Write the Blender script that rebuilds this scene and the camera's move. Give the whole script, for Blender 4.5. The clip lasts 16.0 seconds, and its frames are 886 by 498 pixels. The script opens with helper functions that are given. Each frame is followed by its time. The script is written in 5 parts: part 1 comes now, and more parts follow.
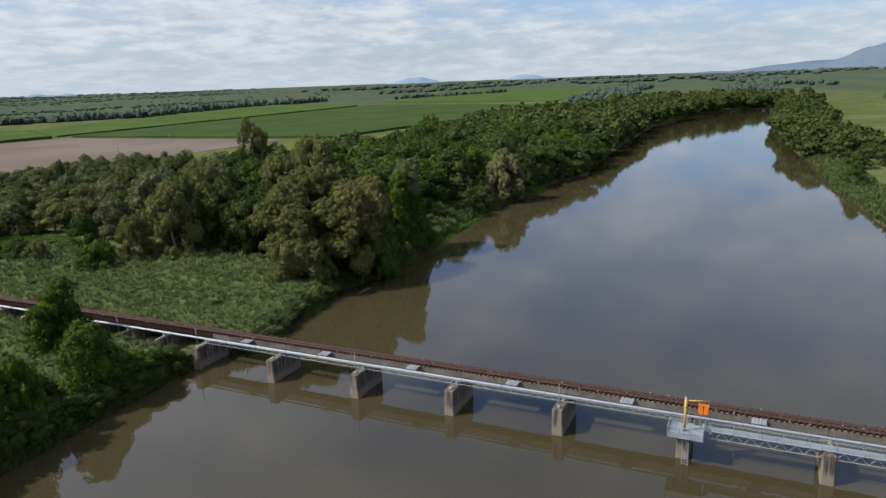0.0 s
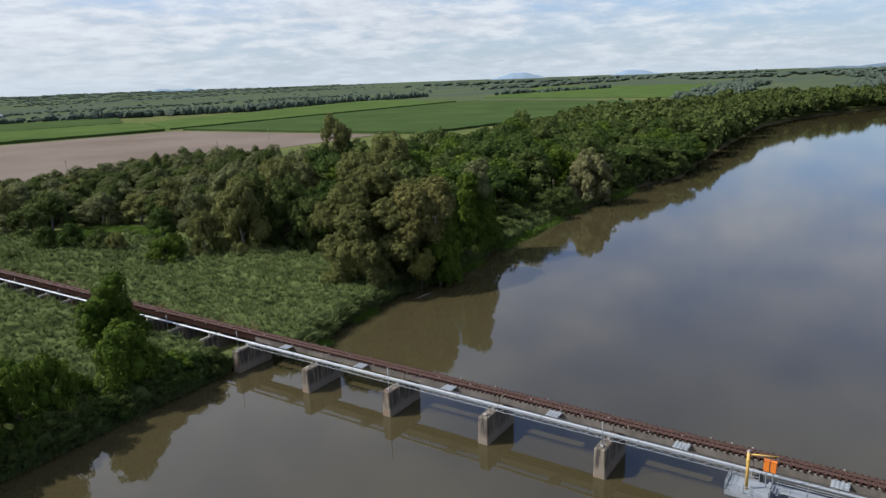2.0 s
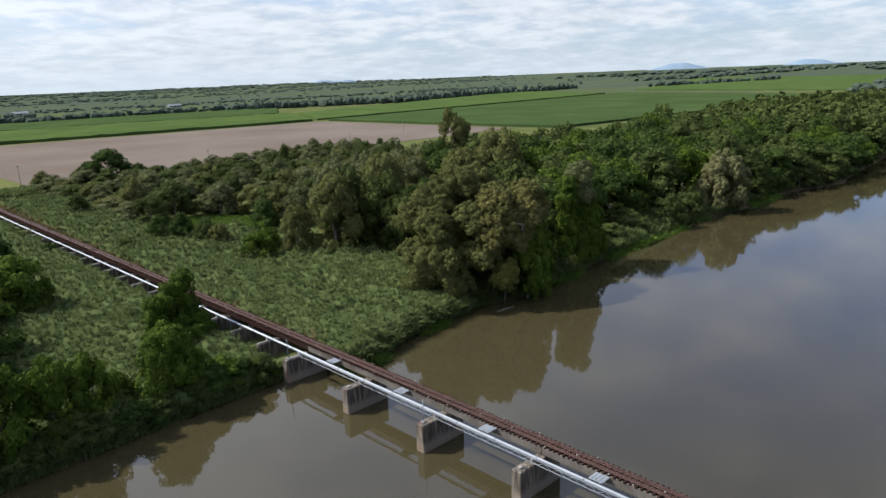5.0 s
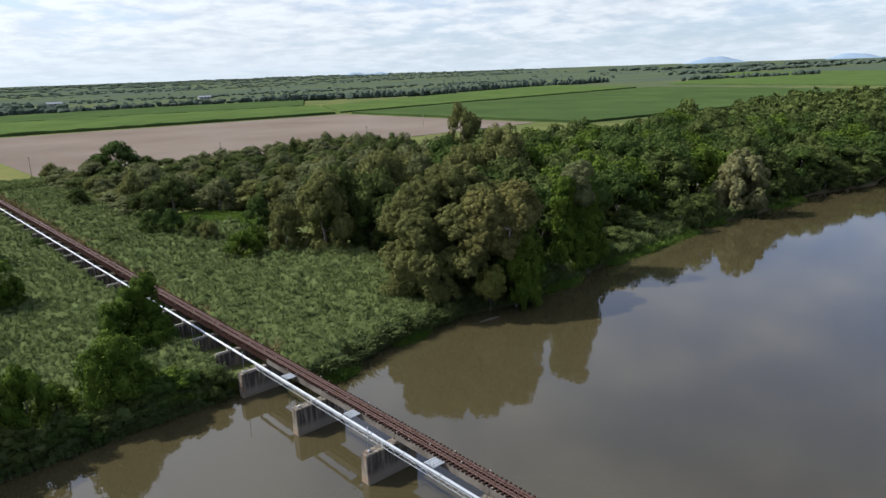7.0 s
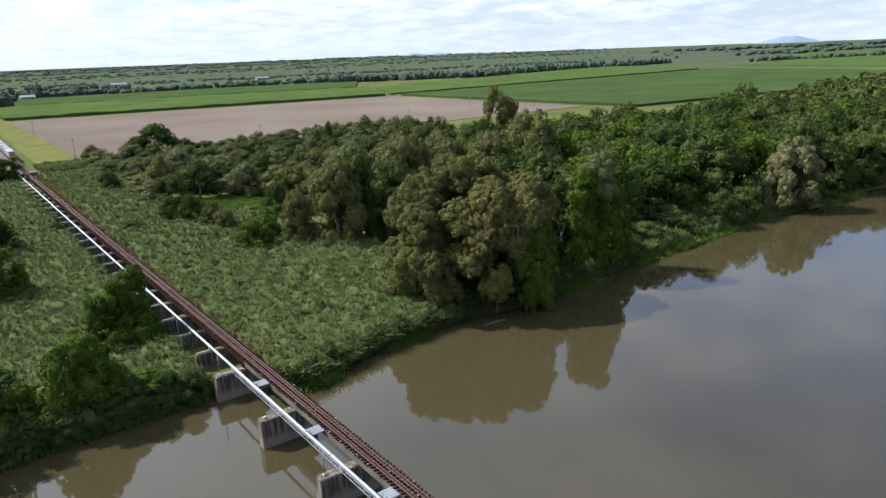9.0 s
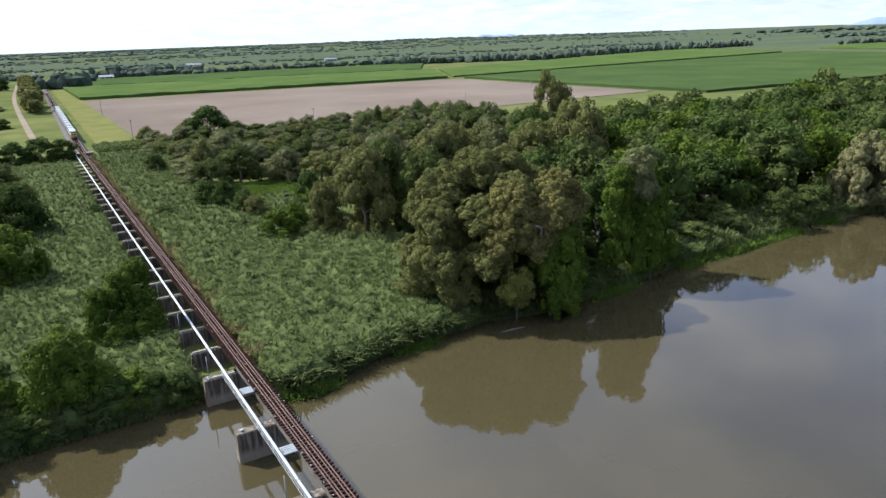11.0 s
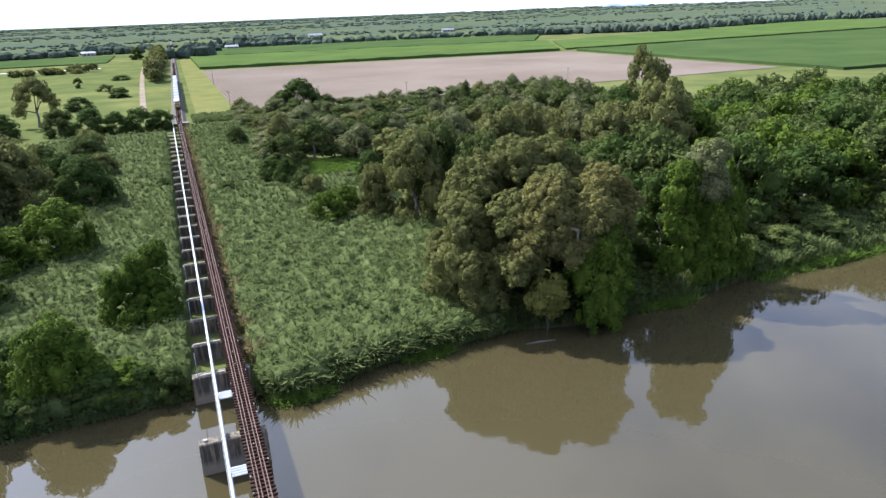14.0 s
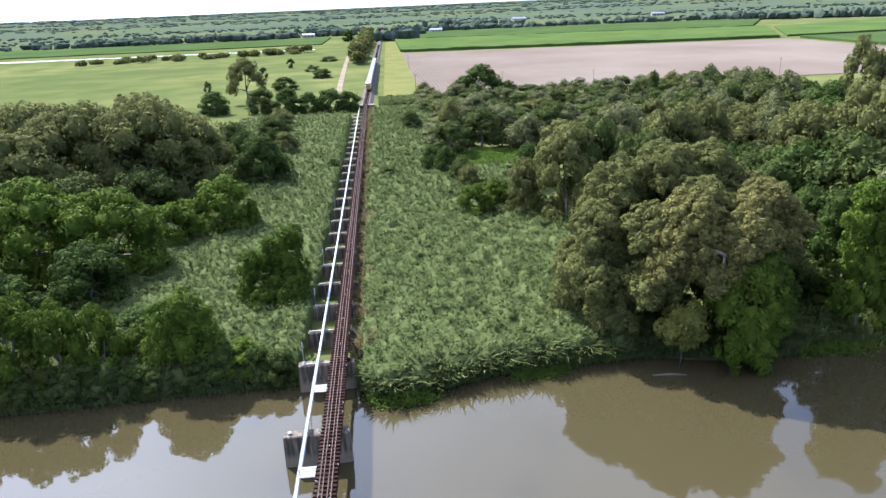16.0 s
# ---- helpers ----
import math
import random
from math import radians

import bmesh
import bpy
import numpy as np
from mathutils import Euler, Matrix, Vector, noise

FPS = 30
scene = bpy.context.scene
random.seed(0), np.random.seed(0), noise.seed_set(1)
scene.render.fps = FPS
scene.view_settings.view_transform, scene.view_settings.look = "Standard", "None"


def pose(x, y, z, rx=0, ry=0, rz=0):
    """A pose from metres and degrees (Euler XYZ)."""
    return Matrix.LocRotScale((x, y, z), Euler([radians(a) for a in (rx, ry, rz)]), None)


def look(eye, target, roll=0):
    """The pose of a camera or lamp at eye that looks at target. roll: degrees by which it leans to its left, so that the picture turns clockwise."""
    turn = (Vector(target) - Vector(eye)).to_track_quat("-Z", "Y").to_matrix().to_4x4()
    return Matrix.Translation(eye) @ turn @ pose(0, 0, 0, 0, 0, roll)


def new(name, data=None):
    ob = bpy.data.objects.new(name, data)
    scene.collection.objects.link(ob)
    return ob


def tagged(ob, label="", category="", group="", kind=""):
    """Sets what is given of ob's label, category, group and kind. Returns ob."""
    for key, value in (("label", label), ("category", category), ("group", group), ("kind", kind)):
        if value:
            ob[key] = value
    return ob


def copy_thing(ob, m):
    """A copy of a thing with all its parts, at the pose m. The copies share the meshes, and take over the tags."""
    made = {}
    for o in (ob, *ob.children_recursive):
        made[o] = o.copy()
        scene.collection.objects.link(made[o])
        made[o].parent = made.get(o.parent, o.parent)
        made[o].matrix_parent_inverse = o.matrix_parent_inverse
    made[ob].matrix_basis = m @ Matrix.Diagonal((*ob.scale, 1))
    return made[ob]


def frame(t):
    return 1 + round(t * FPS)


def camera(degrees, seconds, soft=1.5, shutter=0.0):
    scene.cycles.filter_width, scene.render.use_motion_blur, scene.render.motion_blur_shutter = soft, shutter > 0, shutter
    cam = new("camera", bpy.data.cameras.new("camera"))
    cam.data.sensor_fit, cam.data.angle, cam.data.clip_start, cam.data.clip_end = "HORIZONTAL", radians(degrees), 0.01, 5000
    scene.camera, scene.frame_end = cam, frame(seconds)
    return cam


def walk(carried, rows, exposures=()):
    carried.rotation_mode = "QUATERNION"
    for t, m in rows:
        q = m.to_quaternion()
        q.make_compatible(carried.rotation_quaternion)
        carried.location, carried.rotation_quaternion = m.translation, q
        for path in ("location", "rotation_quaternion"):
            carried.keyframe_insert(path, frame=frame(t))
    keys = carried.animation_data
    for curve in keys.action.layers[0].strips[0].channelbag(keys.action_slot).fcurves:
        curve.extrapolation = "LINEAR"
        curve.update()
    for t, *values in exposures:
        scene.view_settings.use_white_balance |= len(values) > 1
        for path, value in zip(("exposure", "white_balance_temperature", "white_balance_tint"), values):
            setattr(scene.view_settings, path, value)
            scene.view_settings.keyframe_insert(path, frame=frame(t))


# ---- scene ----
cam = camera(65.2, 16.0)
PATH = [
    (0, (-84.065, -82.321, 44.977), (-82.309, -81.49, 44.501), -2.1),
    (0.5, (-81.271, -83.16, 44.908), (-79.545, -82.269, 44.431), -2.2),
    (1, (-78.505, -83.96, 44.846), (-76.814, -83.004, 44.369), -2.2),
    (1.5, (-75.756, -84.674, 44.785), (-74.102, -83.656, 44.31), -2.2),
    (2, (-72.989, -85.253, 44.803), (-71.373, -84.175, 44.325), -2.1),
    (2.5, (-70.232, -85.816, 44.82), (-68.659, -84.677, 44.342), -2.1),
    (3, (-67.499, -86.492, 44.834), (-65.972, -85.293, 44.354), -2.1),
    (3.5, (-64.731, -87.05, 44.853), (-63.249, -85.795, 44.372), -2.1),
    (4, (-61.867, -87.376, 44.88), (-60.432, -86.069, 44.398), -2.2),
    (4.5, (-58.913, -87.591, 44.894), (-57.525, -86.235, 44.41), -2.1),
    (4.7, (-57.708, -87.642, 44.892), (-56.339, -86.267, 44.409), -2.2),
    (7, (-43.61, -87.919, 44.81), (-42.331, -86.466, 44.308), -2.0),
    (7.5, (-40.409, -87.978, 44.854), (-39.156, -86.506, 44.341), -2.1),
    (8, (-37.208, -87.958, 44.914), (-35.991, -86.46, 44.39), -2.1),
    (8.5, (-34.077, -87.807, 44.978), (-32.895, -86.285, 44.443), -2.2),
    (9, (-31.053, -87.51, 45.028), (-29.909, -85.963, 44.481), -2.1),
    (11.5, (-16.735, -84.824, 45.299), (-15.803, -83.159, 44.703), -2.1),
    (12, (-13.928, -84.349, 45.334), (-13.041, -82.659, 44.735), -2.2),
    (12.5, (-11.099, -83.857, 45.402), (-10.26, -82.144, 44.799), -2.2),
    (13, (-8.296, -83.322, 45.474), (-7.509, -81.59, 44.86), -2.2),
    (13.5, (-5.5, -82.754, 45.502), (-4.765, -81.004, 44.87), -2.2),
    (14, (-2.707, -82.119, 45.543), (-2.036, -80.351, 44.891), -2.2),
    (14.5, (-0.017, -81.488, 45.564), (0.55, -79.69, 44.897), -2.4),
    (15, (2.65, -80.752, 45.637), (3.071, -78.917, 44.964), -2.5),
    (15.5, (5.193, -79.717, 45.793), (5.467, -77.853, 45.12), -2.5),
    (16, (7.654, -78.369, 46.097), (7.797, -76.491, 45.424), -2.5),
]
walk(cam, [(t, look(eye, target, roll)) for t, eye, target, roll in PATH], [(0, 0.47, 6300, 10), (3.5, 0.66, 6250, 10), (7, 0.80, 6250, 10), (9, 1.00, 6200, 10), (12.5, 1.38, 6020, 11), (14.5, 1.70, 5900, 12), (16, 1.90, 5820, 13)])

# ---- light ----
SUN = Vector((-0.47, 0.62, 0.78)).normalized()
sun = new("sun", bpy.data.lights.new("sun", "SUN"))
sun.data.energy, sun.data.angle, sun.data.color = 4.8, radians(0.6), (1.0, 0.95, 0.86)
sun.matrix_world = look(SUN * 100, (0, 0, 0))

world = bpy.data.worlds.new("sky")
scene.world = world
world.use_nodes = True


class Nodes:
    """A small writer of node trees."""

    def __init__(self, tree):
        self.tree = tree
        tree.nodes.clear()

    def add(self, kind, inputs=()):
        n = self.tree.nodes.new(kind)
        for key, value in dict(inputs).items():
            self.put(n, key, value)
        return n

    def put(self, n, key, value):
        socket = n.inputs[key]
        if isinstance(value, bpy.types.NodeSocket):
            self.tree.links.new(value, socket)
        elif isinstance(value, bpy.types.Node):
            self.tree.links.new(value.outputs[0], socket)
        else:
            socket.default_value = value

    def math(self, op, a, b=0.0, clamp=False):
        n = self.add("ShaderNodeMath", {0: a, 1: b})
        n.operation, n.use_clamp = op, clamp
        return n.outputs[0]

    def mix(self, fac, a, b, blend="MIX"):
        n = self.add("ShaderNodeMix")
        n.data_type, n.blend_type = "RGBA", blend
        self.put(n, 0, fac)
        self.put(n, 6, a if not isinstance(a, tuple) else (*a, 1))
        self.put(n, 7, b if not isinstance(b, tuple) else (*b, 1))
        return n.outputs[2]

    def ramp(self, fac, *stops):
        n = self.add("ShaderNodeValToRGB", {0: fac})
        els = n.color_ramp.elements
        while len(els) < len(stops):
            els.new(0.5)
        for e, (p, c) in zip(els, stops):
            e.position = p
            e.color = (*c, 1) if isinstance(c, tuple) else (c, c, c, 1)
        return n.outputs[0]

    def noise(self, scale, vec=None, detail=4.0, rough=0.55, distort=0.0):
        n = self.add("ShaderNodeTexNoise", {"Scale": scale, "Detail": detail, "Roughness": rough, "Distortion": distort})
        if vec is not None:
            self.put(n, "Vector", vec)
        return n.outputs[0]


def build_sky():
    w = Nodes(world.node_tree)
    sky = w.add("ShaderNodeTexSky")
    sky.sky_type, sky.sun_disc = "NISHITA", False
    sky.sun_elevation = math.asin(SUN.z)
    sky.sun_rotation = math.atan2(SUN.x, SUN.y)
    sky.air_density, sky.dust_density, sky.ozone_density = 1.0, 1.5, 1.0
    d = w.add("ShaderNodeTexCoord").outputs["Generated"]
    xyz = w.add("ShaderNodeSeparateXYZ", {0: d})
    up = w.math("MAXIMUM", xyz.outputs[2], 0.0)
    below = w.math("ADD", up, 0.16)
    flat = w.add("ShaderNodeCombineXYZ", {0: w.math("DIVIDE", xyz.outputs[0], below), 1: w.math("DIVIDE", xyz.outputs[1], below)}).outputs[0]
    big = w.noise(0.62, flat, 3.0, 0.5)
    small = w.noise(3.4, flat, 7.0, 0.62, 0.15)
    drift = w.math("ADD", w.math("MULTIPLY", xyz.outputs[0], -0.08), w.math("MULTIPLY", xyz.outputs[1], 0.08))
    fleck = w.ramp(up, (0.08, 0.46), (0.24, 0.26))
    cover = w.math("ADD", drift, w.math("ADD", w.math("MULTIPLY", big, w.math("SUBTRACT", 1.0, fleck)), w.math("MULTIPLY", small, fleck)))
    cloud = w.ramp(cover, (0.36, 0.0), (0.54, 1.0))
    shade = w.ramp(w.math("ADD", 0.5, w.math("MULTIPLY", w.math("SUBTRACT", small, 0.5), w.ramp(up, (0.10, 1.0), (0.26, 0.35)))), (0.36, (0.60, 0.61, 0.65)), (0.60, (1.0, 0.99, 0.98)))
    blue = w.mix(1.0, sky.outputs[0], (0.104, 0.132, 0.186), "MULTIPLY")
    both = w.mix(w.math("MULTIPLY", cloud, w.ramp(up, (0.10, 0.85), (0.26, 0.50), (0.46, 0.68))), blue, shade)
    haze = w.ramp(up, (0.0, 0.85), (0.06, 0.42), (0.22, 0.0))
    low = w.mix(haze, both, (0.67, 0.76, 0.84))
    toward = w.add("ShaderNodeVectorMath", {0: d, 1: tuple(SUN)})
    toward.operation = "DOT_PRODUCT"
    glow = w.math("POWER", w.math("MAXIMUM", toward.outputs["Value"], 0.0), 4.0)
    high = w.math("MULTIPLY", w.ramp(up, (0.18, 0.0), (0.45, 1.0)), w.math("ADD", 0.5, w.math("MULTIPLY", cloud, 0.4)))
    strength = w.math("ADD", w.math("ADD", 0.62, w.math("MULTIPLY", glow, 0.7)), w.math("MULTIPLY", high, 0.17))
    out = w.add("ShaderNodeOutputWorld")
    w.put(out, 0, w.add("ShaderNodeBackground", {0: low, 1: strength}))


build_sky()

# ---- materials ----
MATERIALS = {}


def surface(name, build):
    """A node material: build(n) gives the inputs of a Principled shader."""
    m = bpy.data.materials.new(name)
    m.use_nodes = True
    n = Nodes(m.node_tree)
    inputs = build(n)
    height = inputs.pop("height", None)
    extra = inputs.pop("translucent", None)
    p = n.add("ShaderNodeBsdfPrincipled", {k: ((*v, 1) if isinstance(v, tuple) and len(v) == 3 else v) for k, v in inputs.items()})
    if height is not None:
        bump = n.add("ShaderNodeBump", {"Strength": height[1], "Distance": height[2], "Height": height[0]})
        n.put(p, "Normal", bump)
    last = p
    if extra is not None:
        t = n.add("ShaderNodeBsdfTranslucent", {0: inputs["Base Color"] if not isinstance(inputs["Base Color"], tuple) else (*inputs["Base Color"], 1)})
        last = n.add("ShaderNodeMixShader", {0: extra, 1: p, 2: t})
    n.put(n.add("ShaderNodeOutputMaterial"), 0, last)
    MATERIALS[name] = m
    return m


def place(n):
    return n.add("ShaderNodeNewGeometry").outputs["Position"]


def island(n):
    return n.add("ShaderNodeNewGeometry").outputs["Random Per Island"]


def leaf_material(name, dark, mid, light, translucent=0.25, grain=1.0):
    def build(n):
        p = place(n)
        tone = n.ramp(island(n), (0.0, tuple(0.4 * a + 0.6 * b for a, b in zip(dark, mid))), (0.55, mid), (1.0, tuple(0.65 * a + 0.35 * b for a, b in zip(mid, light))))
        fine, clump, patch = n.noise(2.2 * grain, p, 3.0, 0.6), n.noise(0.75 * grain, p, 2.0), n.noise(0.16, p, 2.0)
        one = n.add("ShaderNodeObjectInfo").outputs["Random"]
        tone = n.mix(n.ramp(fine, (0.36, 0.35), (0.50, 0.0)), tone, tuple(0.7 * c for c in dark))
        tone = n.mix(n.ramp(clump, (0.50, 0.0), (0.68, 0.45)), tone, light)
        tone = n.mix(n.ramp(clump, (0.34, 0.45), (0.48, 0.0)), tone, dark)
        tone = n.mix(n.ramp(patch, (0.45, 0.0), (0.75, 0.5)), tone, light)
        tone = n.mix(n.math("MULTIPLY", one, 0.35), tone, dark)
        return {"Base Color": tone, "Roughness": 0.8, "Specular IOR Level": 0.03, "translucent": translucent, "height": (fine, 0.2, 0.2 / grain)}
    return surface(name, build)


leaf_material("leaf_olive", (0.054, 0.060, 0.019), (0.106, 0.112, 0.037), (0.164, 0.164, 0.056), 0.30)
leaf_material("leaf_brown", (0.062, 0.061, 0.020), (0.120, 0.114, 0.038), (0.178, 0.166, 0.057), 0.30)
leaf_material("leaf_yellow", (0.078, 0.082, 0.020), (0.140, 0.145, 0.036), (0.200, 0.200, 0.056), 0.34)
leaf_material("leaf_dark", (0.019, 0.034, 0.008), (0.042, 0.067, 0.016), (0.078, 0.110, 0.027), 0.30)
leaf_material("leaf_vine", (0.018, 0.034, 0.005), (0.053, 0.084, 0.011), (0.124, 0.168, 0.026), 0.25)
leaf_material("leaf_grey", (0.060, 0.070, 0.029), (0.108, 0.118, 0.050), (0.156, 0.163, 0.074), 0.30)
leaf_material("leaf_pale", (0.098, 0.100, 0.042), (0.158, 0.156, 0.070), (0.218, 0.208, 0.102), 0.34)
leaf_material("leaf_mixed", (0.026, 0.039, 0.010), (0.058, 0.078, 0.022), (0.102, 0.121, 0.037), 0.28)
leaf_material("reed_green", (0.054, 0.074, 0.023), (0.096, 0.124, 0.043), (0.140, 0.170, 0.065), 0.38, 1.6)
leaf_material("reed_dry", (0.100, 0.080, 0.036), (0.150, 0.120, 0.056), (0.195, 0.158, 0.076), 0.25, 1.6)
leaf_material("weed_bright", (0.062, 0.104, 0.017), (0.096, 0.155, 0.025), (0.134, 0.192, 0.040), 0.30, 1.6)


def plain(name, a, b, scale, rough=0.8, metal=0.0, bump=0.3, depth=0.02, fine=12.0):
    def build(n):
        p = place(n)
        broad, grain = n.noise(scale, p, 5.0, 0.6), n.noise(scale * fine, p, 3.0)
        tone = n.mix(n.ramp(broad, (0.3, 0.0), (0.7, 1.0)), a, b)
        tone = n.mix(n.math("MULTIPLY", grain, 0.35), tone, tuple(0.55 * c for c in a))
        return {"Base Color": tone, "Roughness": rough, "Metallic": metal, "Specular IOR Level": 0.0 if rough > 0.75 else 0.4, "height": (grain, bump, depth)}
    return surface(name, build)


def bark(n):
    p = place(n)
    return {"Base Color": n.mix(n.noise(1.5, p), (0.07, 0.06, 0.05), (0.14, 0.125, 0.105)), "Roughness": 0.9, "height": (n.noise(9.0, p), 0.5, 0.03)}


surface("bark", bark)


def concrete(n):
    p = place(n)
    z = n.add("ShaderNodeSeparateXYZ", {0: p}).outputs[2]
    streaks = n.noise(1.0, n.add("ShaderNodeMapping", {"Vector": p, "Scale": (2.5, 2.5, 0.22)}), 6.0, 0.65)
    tone = n.mix(n.noise(0.8, p, 5.0), (0.110, 0.090, 0.066), (0.190, 0.158, 0.118))
    tone = n.mix(n.ramp(n.noise(0.5, p, 4.0), (0.56, 0.0), (0.70, 0.7)), tone, (0.150, 0.070, 0.035))
    stain = n.math("MULTIPLY", n.ramp(streaks, (0.38, 0.0), (0.56, 1.0)), n.ramp(n.math("DIVIDE", z, 4.0), (0.22, 0.10), (0.42, 1.0)))
    tone = n.mix(n.math("MULTIPLY", stain, 0.9), tone, (0.020, 0.016, 0.013))
    tone = n.mix(n.ramp(n.math("DIVIDE", z, 1.0), (0.12, 0.75), (0.5, 0.0)), tone, (0.14, 0.11, 0.075))
    return {"Base Color": tone, "Roughness": 0.88, "height": (n.noise(14.0, p), 0.35, 0.02)}


surface("concrete_stained", concrete)
plain("concrete_cap", (0.208, 0.192, 0.168), (0.320, 0.300, 0.272), 2.0)
plain("girder_concrete", (0.080, 0.070, 0.060), (0.160, 0.142, 0.122), 0.5, 0.85, 0.0, 0.4, 0.03)
plain("sleeper_timber_and_gap_shade", (0.021, 0.012, 0.010), (0.042, 0.025, 0.020), 1.3, 0.85, 0.0, 0.5, 0.02)
plain("rail_rust", (0.064, 0.034, 0.027), (0.104, 0.058, 0.046), 3.0, 0.7, 0.2)
plain("pipe_white", (0.368, 0.392, 0.400), (0.480, 0.496, 0.504), 0.7, 0.45)
plain("galvanised", (0.152, 0.168, 0.180), (0.232, 0.248, 0.260), 1.2, 0.6, 0.1)
plain("paint_yellow", (0.384, 0.232, 0.048), (0.464, 0.304, 0.080), 2.0, 0.5)
plain("paint_orange", (0.496, 0.120, 0.010), (0.560, 0.160, 0.016), 2.0, 0.5)
plain("paint_grey", (0.144, 0.160, 0.176), (0.208, 0.224, 0.240), 0.6, 0.5)
plain("wagon_white", (0.085, 0.090, 0.096), (0.13, 0.138, 0.145), 0.5, 0.7)
plain("wagon_dark", (0.06, 0.07, 0.09), (0.12, 0.13, 0.16), 0.5, 0.6)
plain("ballast", (0.076, 0.070, 0.066), (0.120, 0.112, 0.104), 0.6, 0.95, 0.0, 0.6, 0.05)
plain("dirt_road", (0.14, 0.115, 0.085), (0.20, 0.168, 0.13), 0.12, 0.95)
plain("verge_dry", (0.080, 0.094, 0.032), (0.132, 0.124, 0.048), 0.05, 0.95, 0.0, 0.5, 0.1)
plain("cane_green", (0.042, 0.067, 0.021), (0.067, 0.098, 0.029), 0.02, 0.9, 0.0, 0.8, 0.4, 30.0)
plain("cane_dark", (0.032, 0.053, 0.019), (0.050, 0.074, 0.026), 0.015, 0.9, 0.0, 0.8, 0.4, 40.0)
plain("roof_sheet", (0.11, 0.12, 0.125), (0.17, 0.18, 0.19), 0.3, 0.6)
plain("house_wall", (0.224, 0.216, 0.200), (0.304, 0.296, 0.280), 0.3, 0.8)
plain("window_dark", (0.03, 0.035, 0.04), (0.05, 0.055, 0.06), 1.0, 0.2)
# both hill colours have the blue-grey haze of distance painted in
plain("hill_hazed", (0.090, 0.122, 0.156), (0.110, 0.142, 0.174), 0.003, 1.0, 0.0, 0.2, 3.0)
plain("hill_far_hazed", (0.160, 0.216, 0.272), (0.176, 0.232, 0.288), 0.002, 1.0, 0.0, 0.1, 3.0)
# tree green greyed towards blue, with distance haze put into the colour
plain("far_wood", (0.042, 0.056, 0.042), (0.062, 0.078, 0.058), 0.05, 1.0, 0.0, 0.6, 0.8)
plain("dead_wood", (0.17, 0.15, 0.13), (0.28, 0.25, 0.22), 2.0, 0.9)


def soil(n):
    p = place(n)
    tone = n.mix(n.ramp(n.noise(0.012, p, 4.0), (0.35, 0.0), (0.65, 1.0)), (0.086, 0.074, 0.062), (0.122, 0.107, 0.092))
    tone = n.mix(n.math("MULTIPLY", n.noise(0.25, n.add("ShaderNodeMapping", {"Vector": p, "Scale": (1.0, 0.04, 1.0)}), 4.0), 0.6), tone, (0.11, 0.078, 0.062))
    return {"Base Color": tone, "Roughness": 0.95, "Specular IOR Level": 0.0, "height": (n.noise(2.0, p), 0.6, 0.08)}


surface("ploughed_soil", soil)


def earth(n):
    p = place(n)
    far = n.noise(0.0035, n.add("ShaderNodeMapping", {"Vector": p, "Scale": (0.7, 1.3, 1.0)}), 4.0, 0.5)
    mid, near = n.noise(0.035, p, 5.0), n.noise(0.6, p, 4.0)
    tone = n.ramp(far, (0.30, (0.040, 0.054, 0.021)), (0.46, (0.078, 0.087, 0.031)), (0.56, (0.105, 0.108, 0.040)), (0.72, (0.051, 0.066, 0.028)))
    tone = n.mix(n.ramp(mid, (0.38, 0.0), (0.62, 0.8)), tone, (0.043, 0.060, 0.022))
    tone = n.mix(n.math("MULTIPLY", near, 0.4), tone, (0.066, 0.080, 0.028))
    # far woodland cover, its grey-green muted with distance to paint in haze
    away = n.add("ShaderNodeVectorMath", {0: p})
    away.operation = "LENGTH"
    hazed_woods = n.math("MULTIPLY", n.ramp(n.math("DIVIDE", away.outputs["Value"], 4000.0), (0.22, 0.0), (0.40, 0.95)), n.ramp(n.noise(0.004, n.add("ShaderNodeMapping", {"Vector": p, "Scale": (0.5, 1.6, 1.0)}), 3.0), (0.46, 1.0), (0.62, 0.35)))
    tone = n.mix(hazed_woods, tone, (0.047, 0.062, 0.046))
    z = n.add("ShaderNodeSeparateXYZ", {0: p}).outputs[2]
    tone = n.mix(n.ramp(n.math("DIVIDE", z, 2.0), (0.1, 1.0), (0.5, 0.0)), tone, (0.075, 0.058, 0.035))
    return {"Base Color": tone, "Roughness": 0.95, "Specular IOR Level": 0.0, "height": (near, 0.6, 0.15)}


surface("ground_grass", earth)


def river(n):
    p = place(n)
    tone = n.mix(n.noise(0.02, p, 3.0), (0.031, 0.026, 0.012), (0.042, 0.035, 0.017))
    ripple = n.math("ADD", n.noise(0.5, p, 3.0), n.math("MULTIPLY", n.noise(3.0, p, 2.0), 0.15))
    return {"Base Color": tone, "Roughness": 0.015, "IOR": 1.5, "Specular IOR Level": 0.5, "height": (ripple, 0.04, 0.25)}


surface("river_water", river)
plain("creek_water", (0.240, 0.264, 0.280), (0.288, 0.312, 0.328), 0.01, 0.1)

# ---- building helpers ----


def mesh_object(name, verts, faces, material, parent=None, label="", smooth=False):
    me = bpy.data.meshes.new(name)
    me.from_pydata(verts if isinstance(verts, list) else verts.tolist(), [], faces if isinstance(faces, list) else faces.tolist())
    me.materials.append(MATERIALS[material])
    if smooth:
        me.shade_smooth()
    ob = new(name, me)
    ob.parent = parent
    return tagged(ob, label)


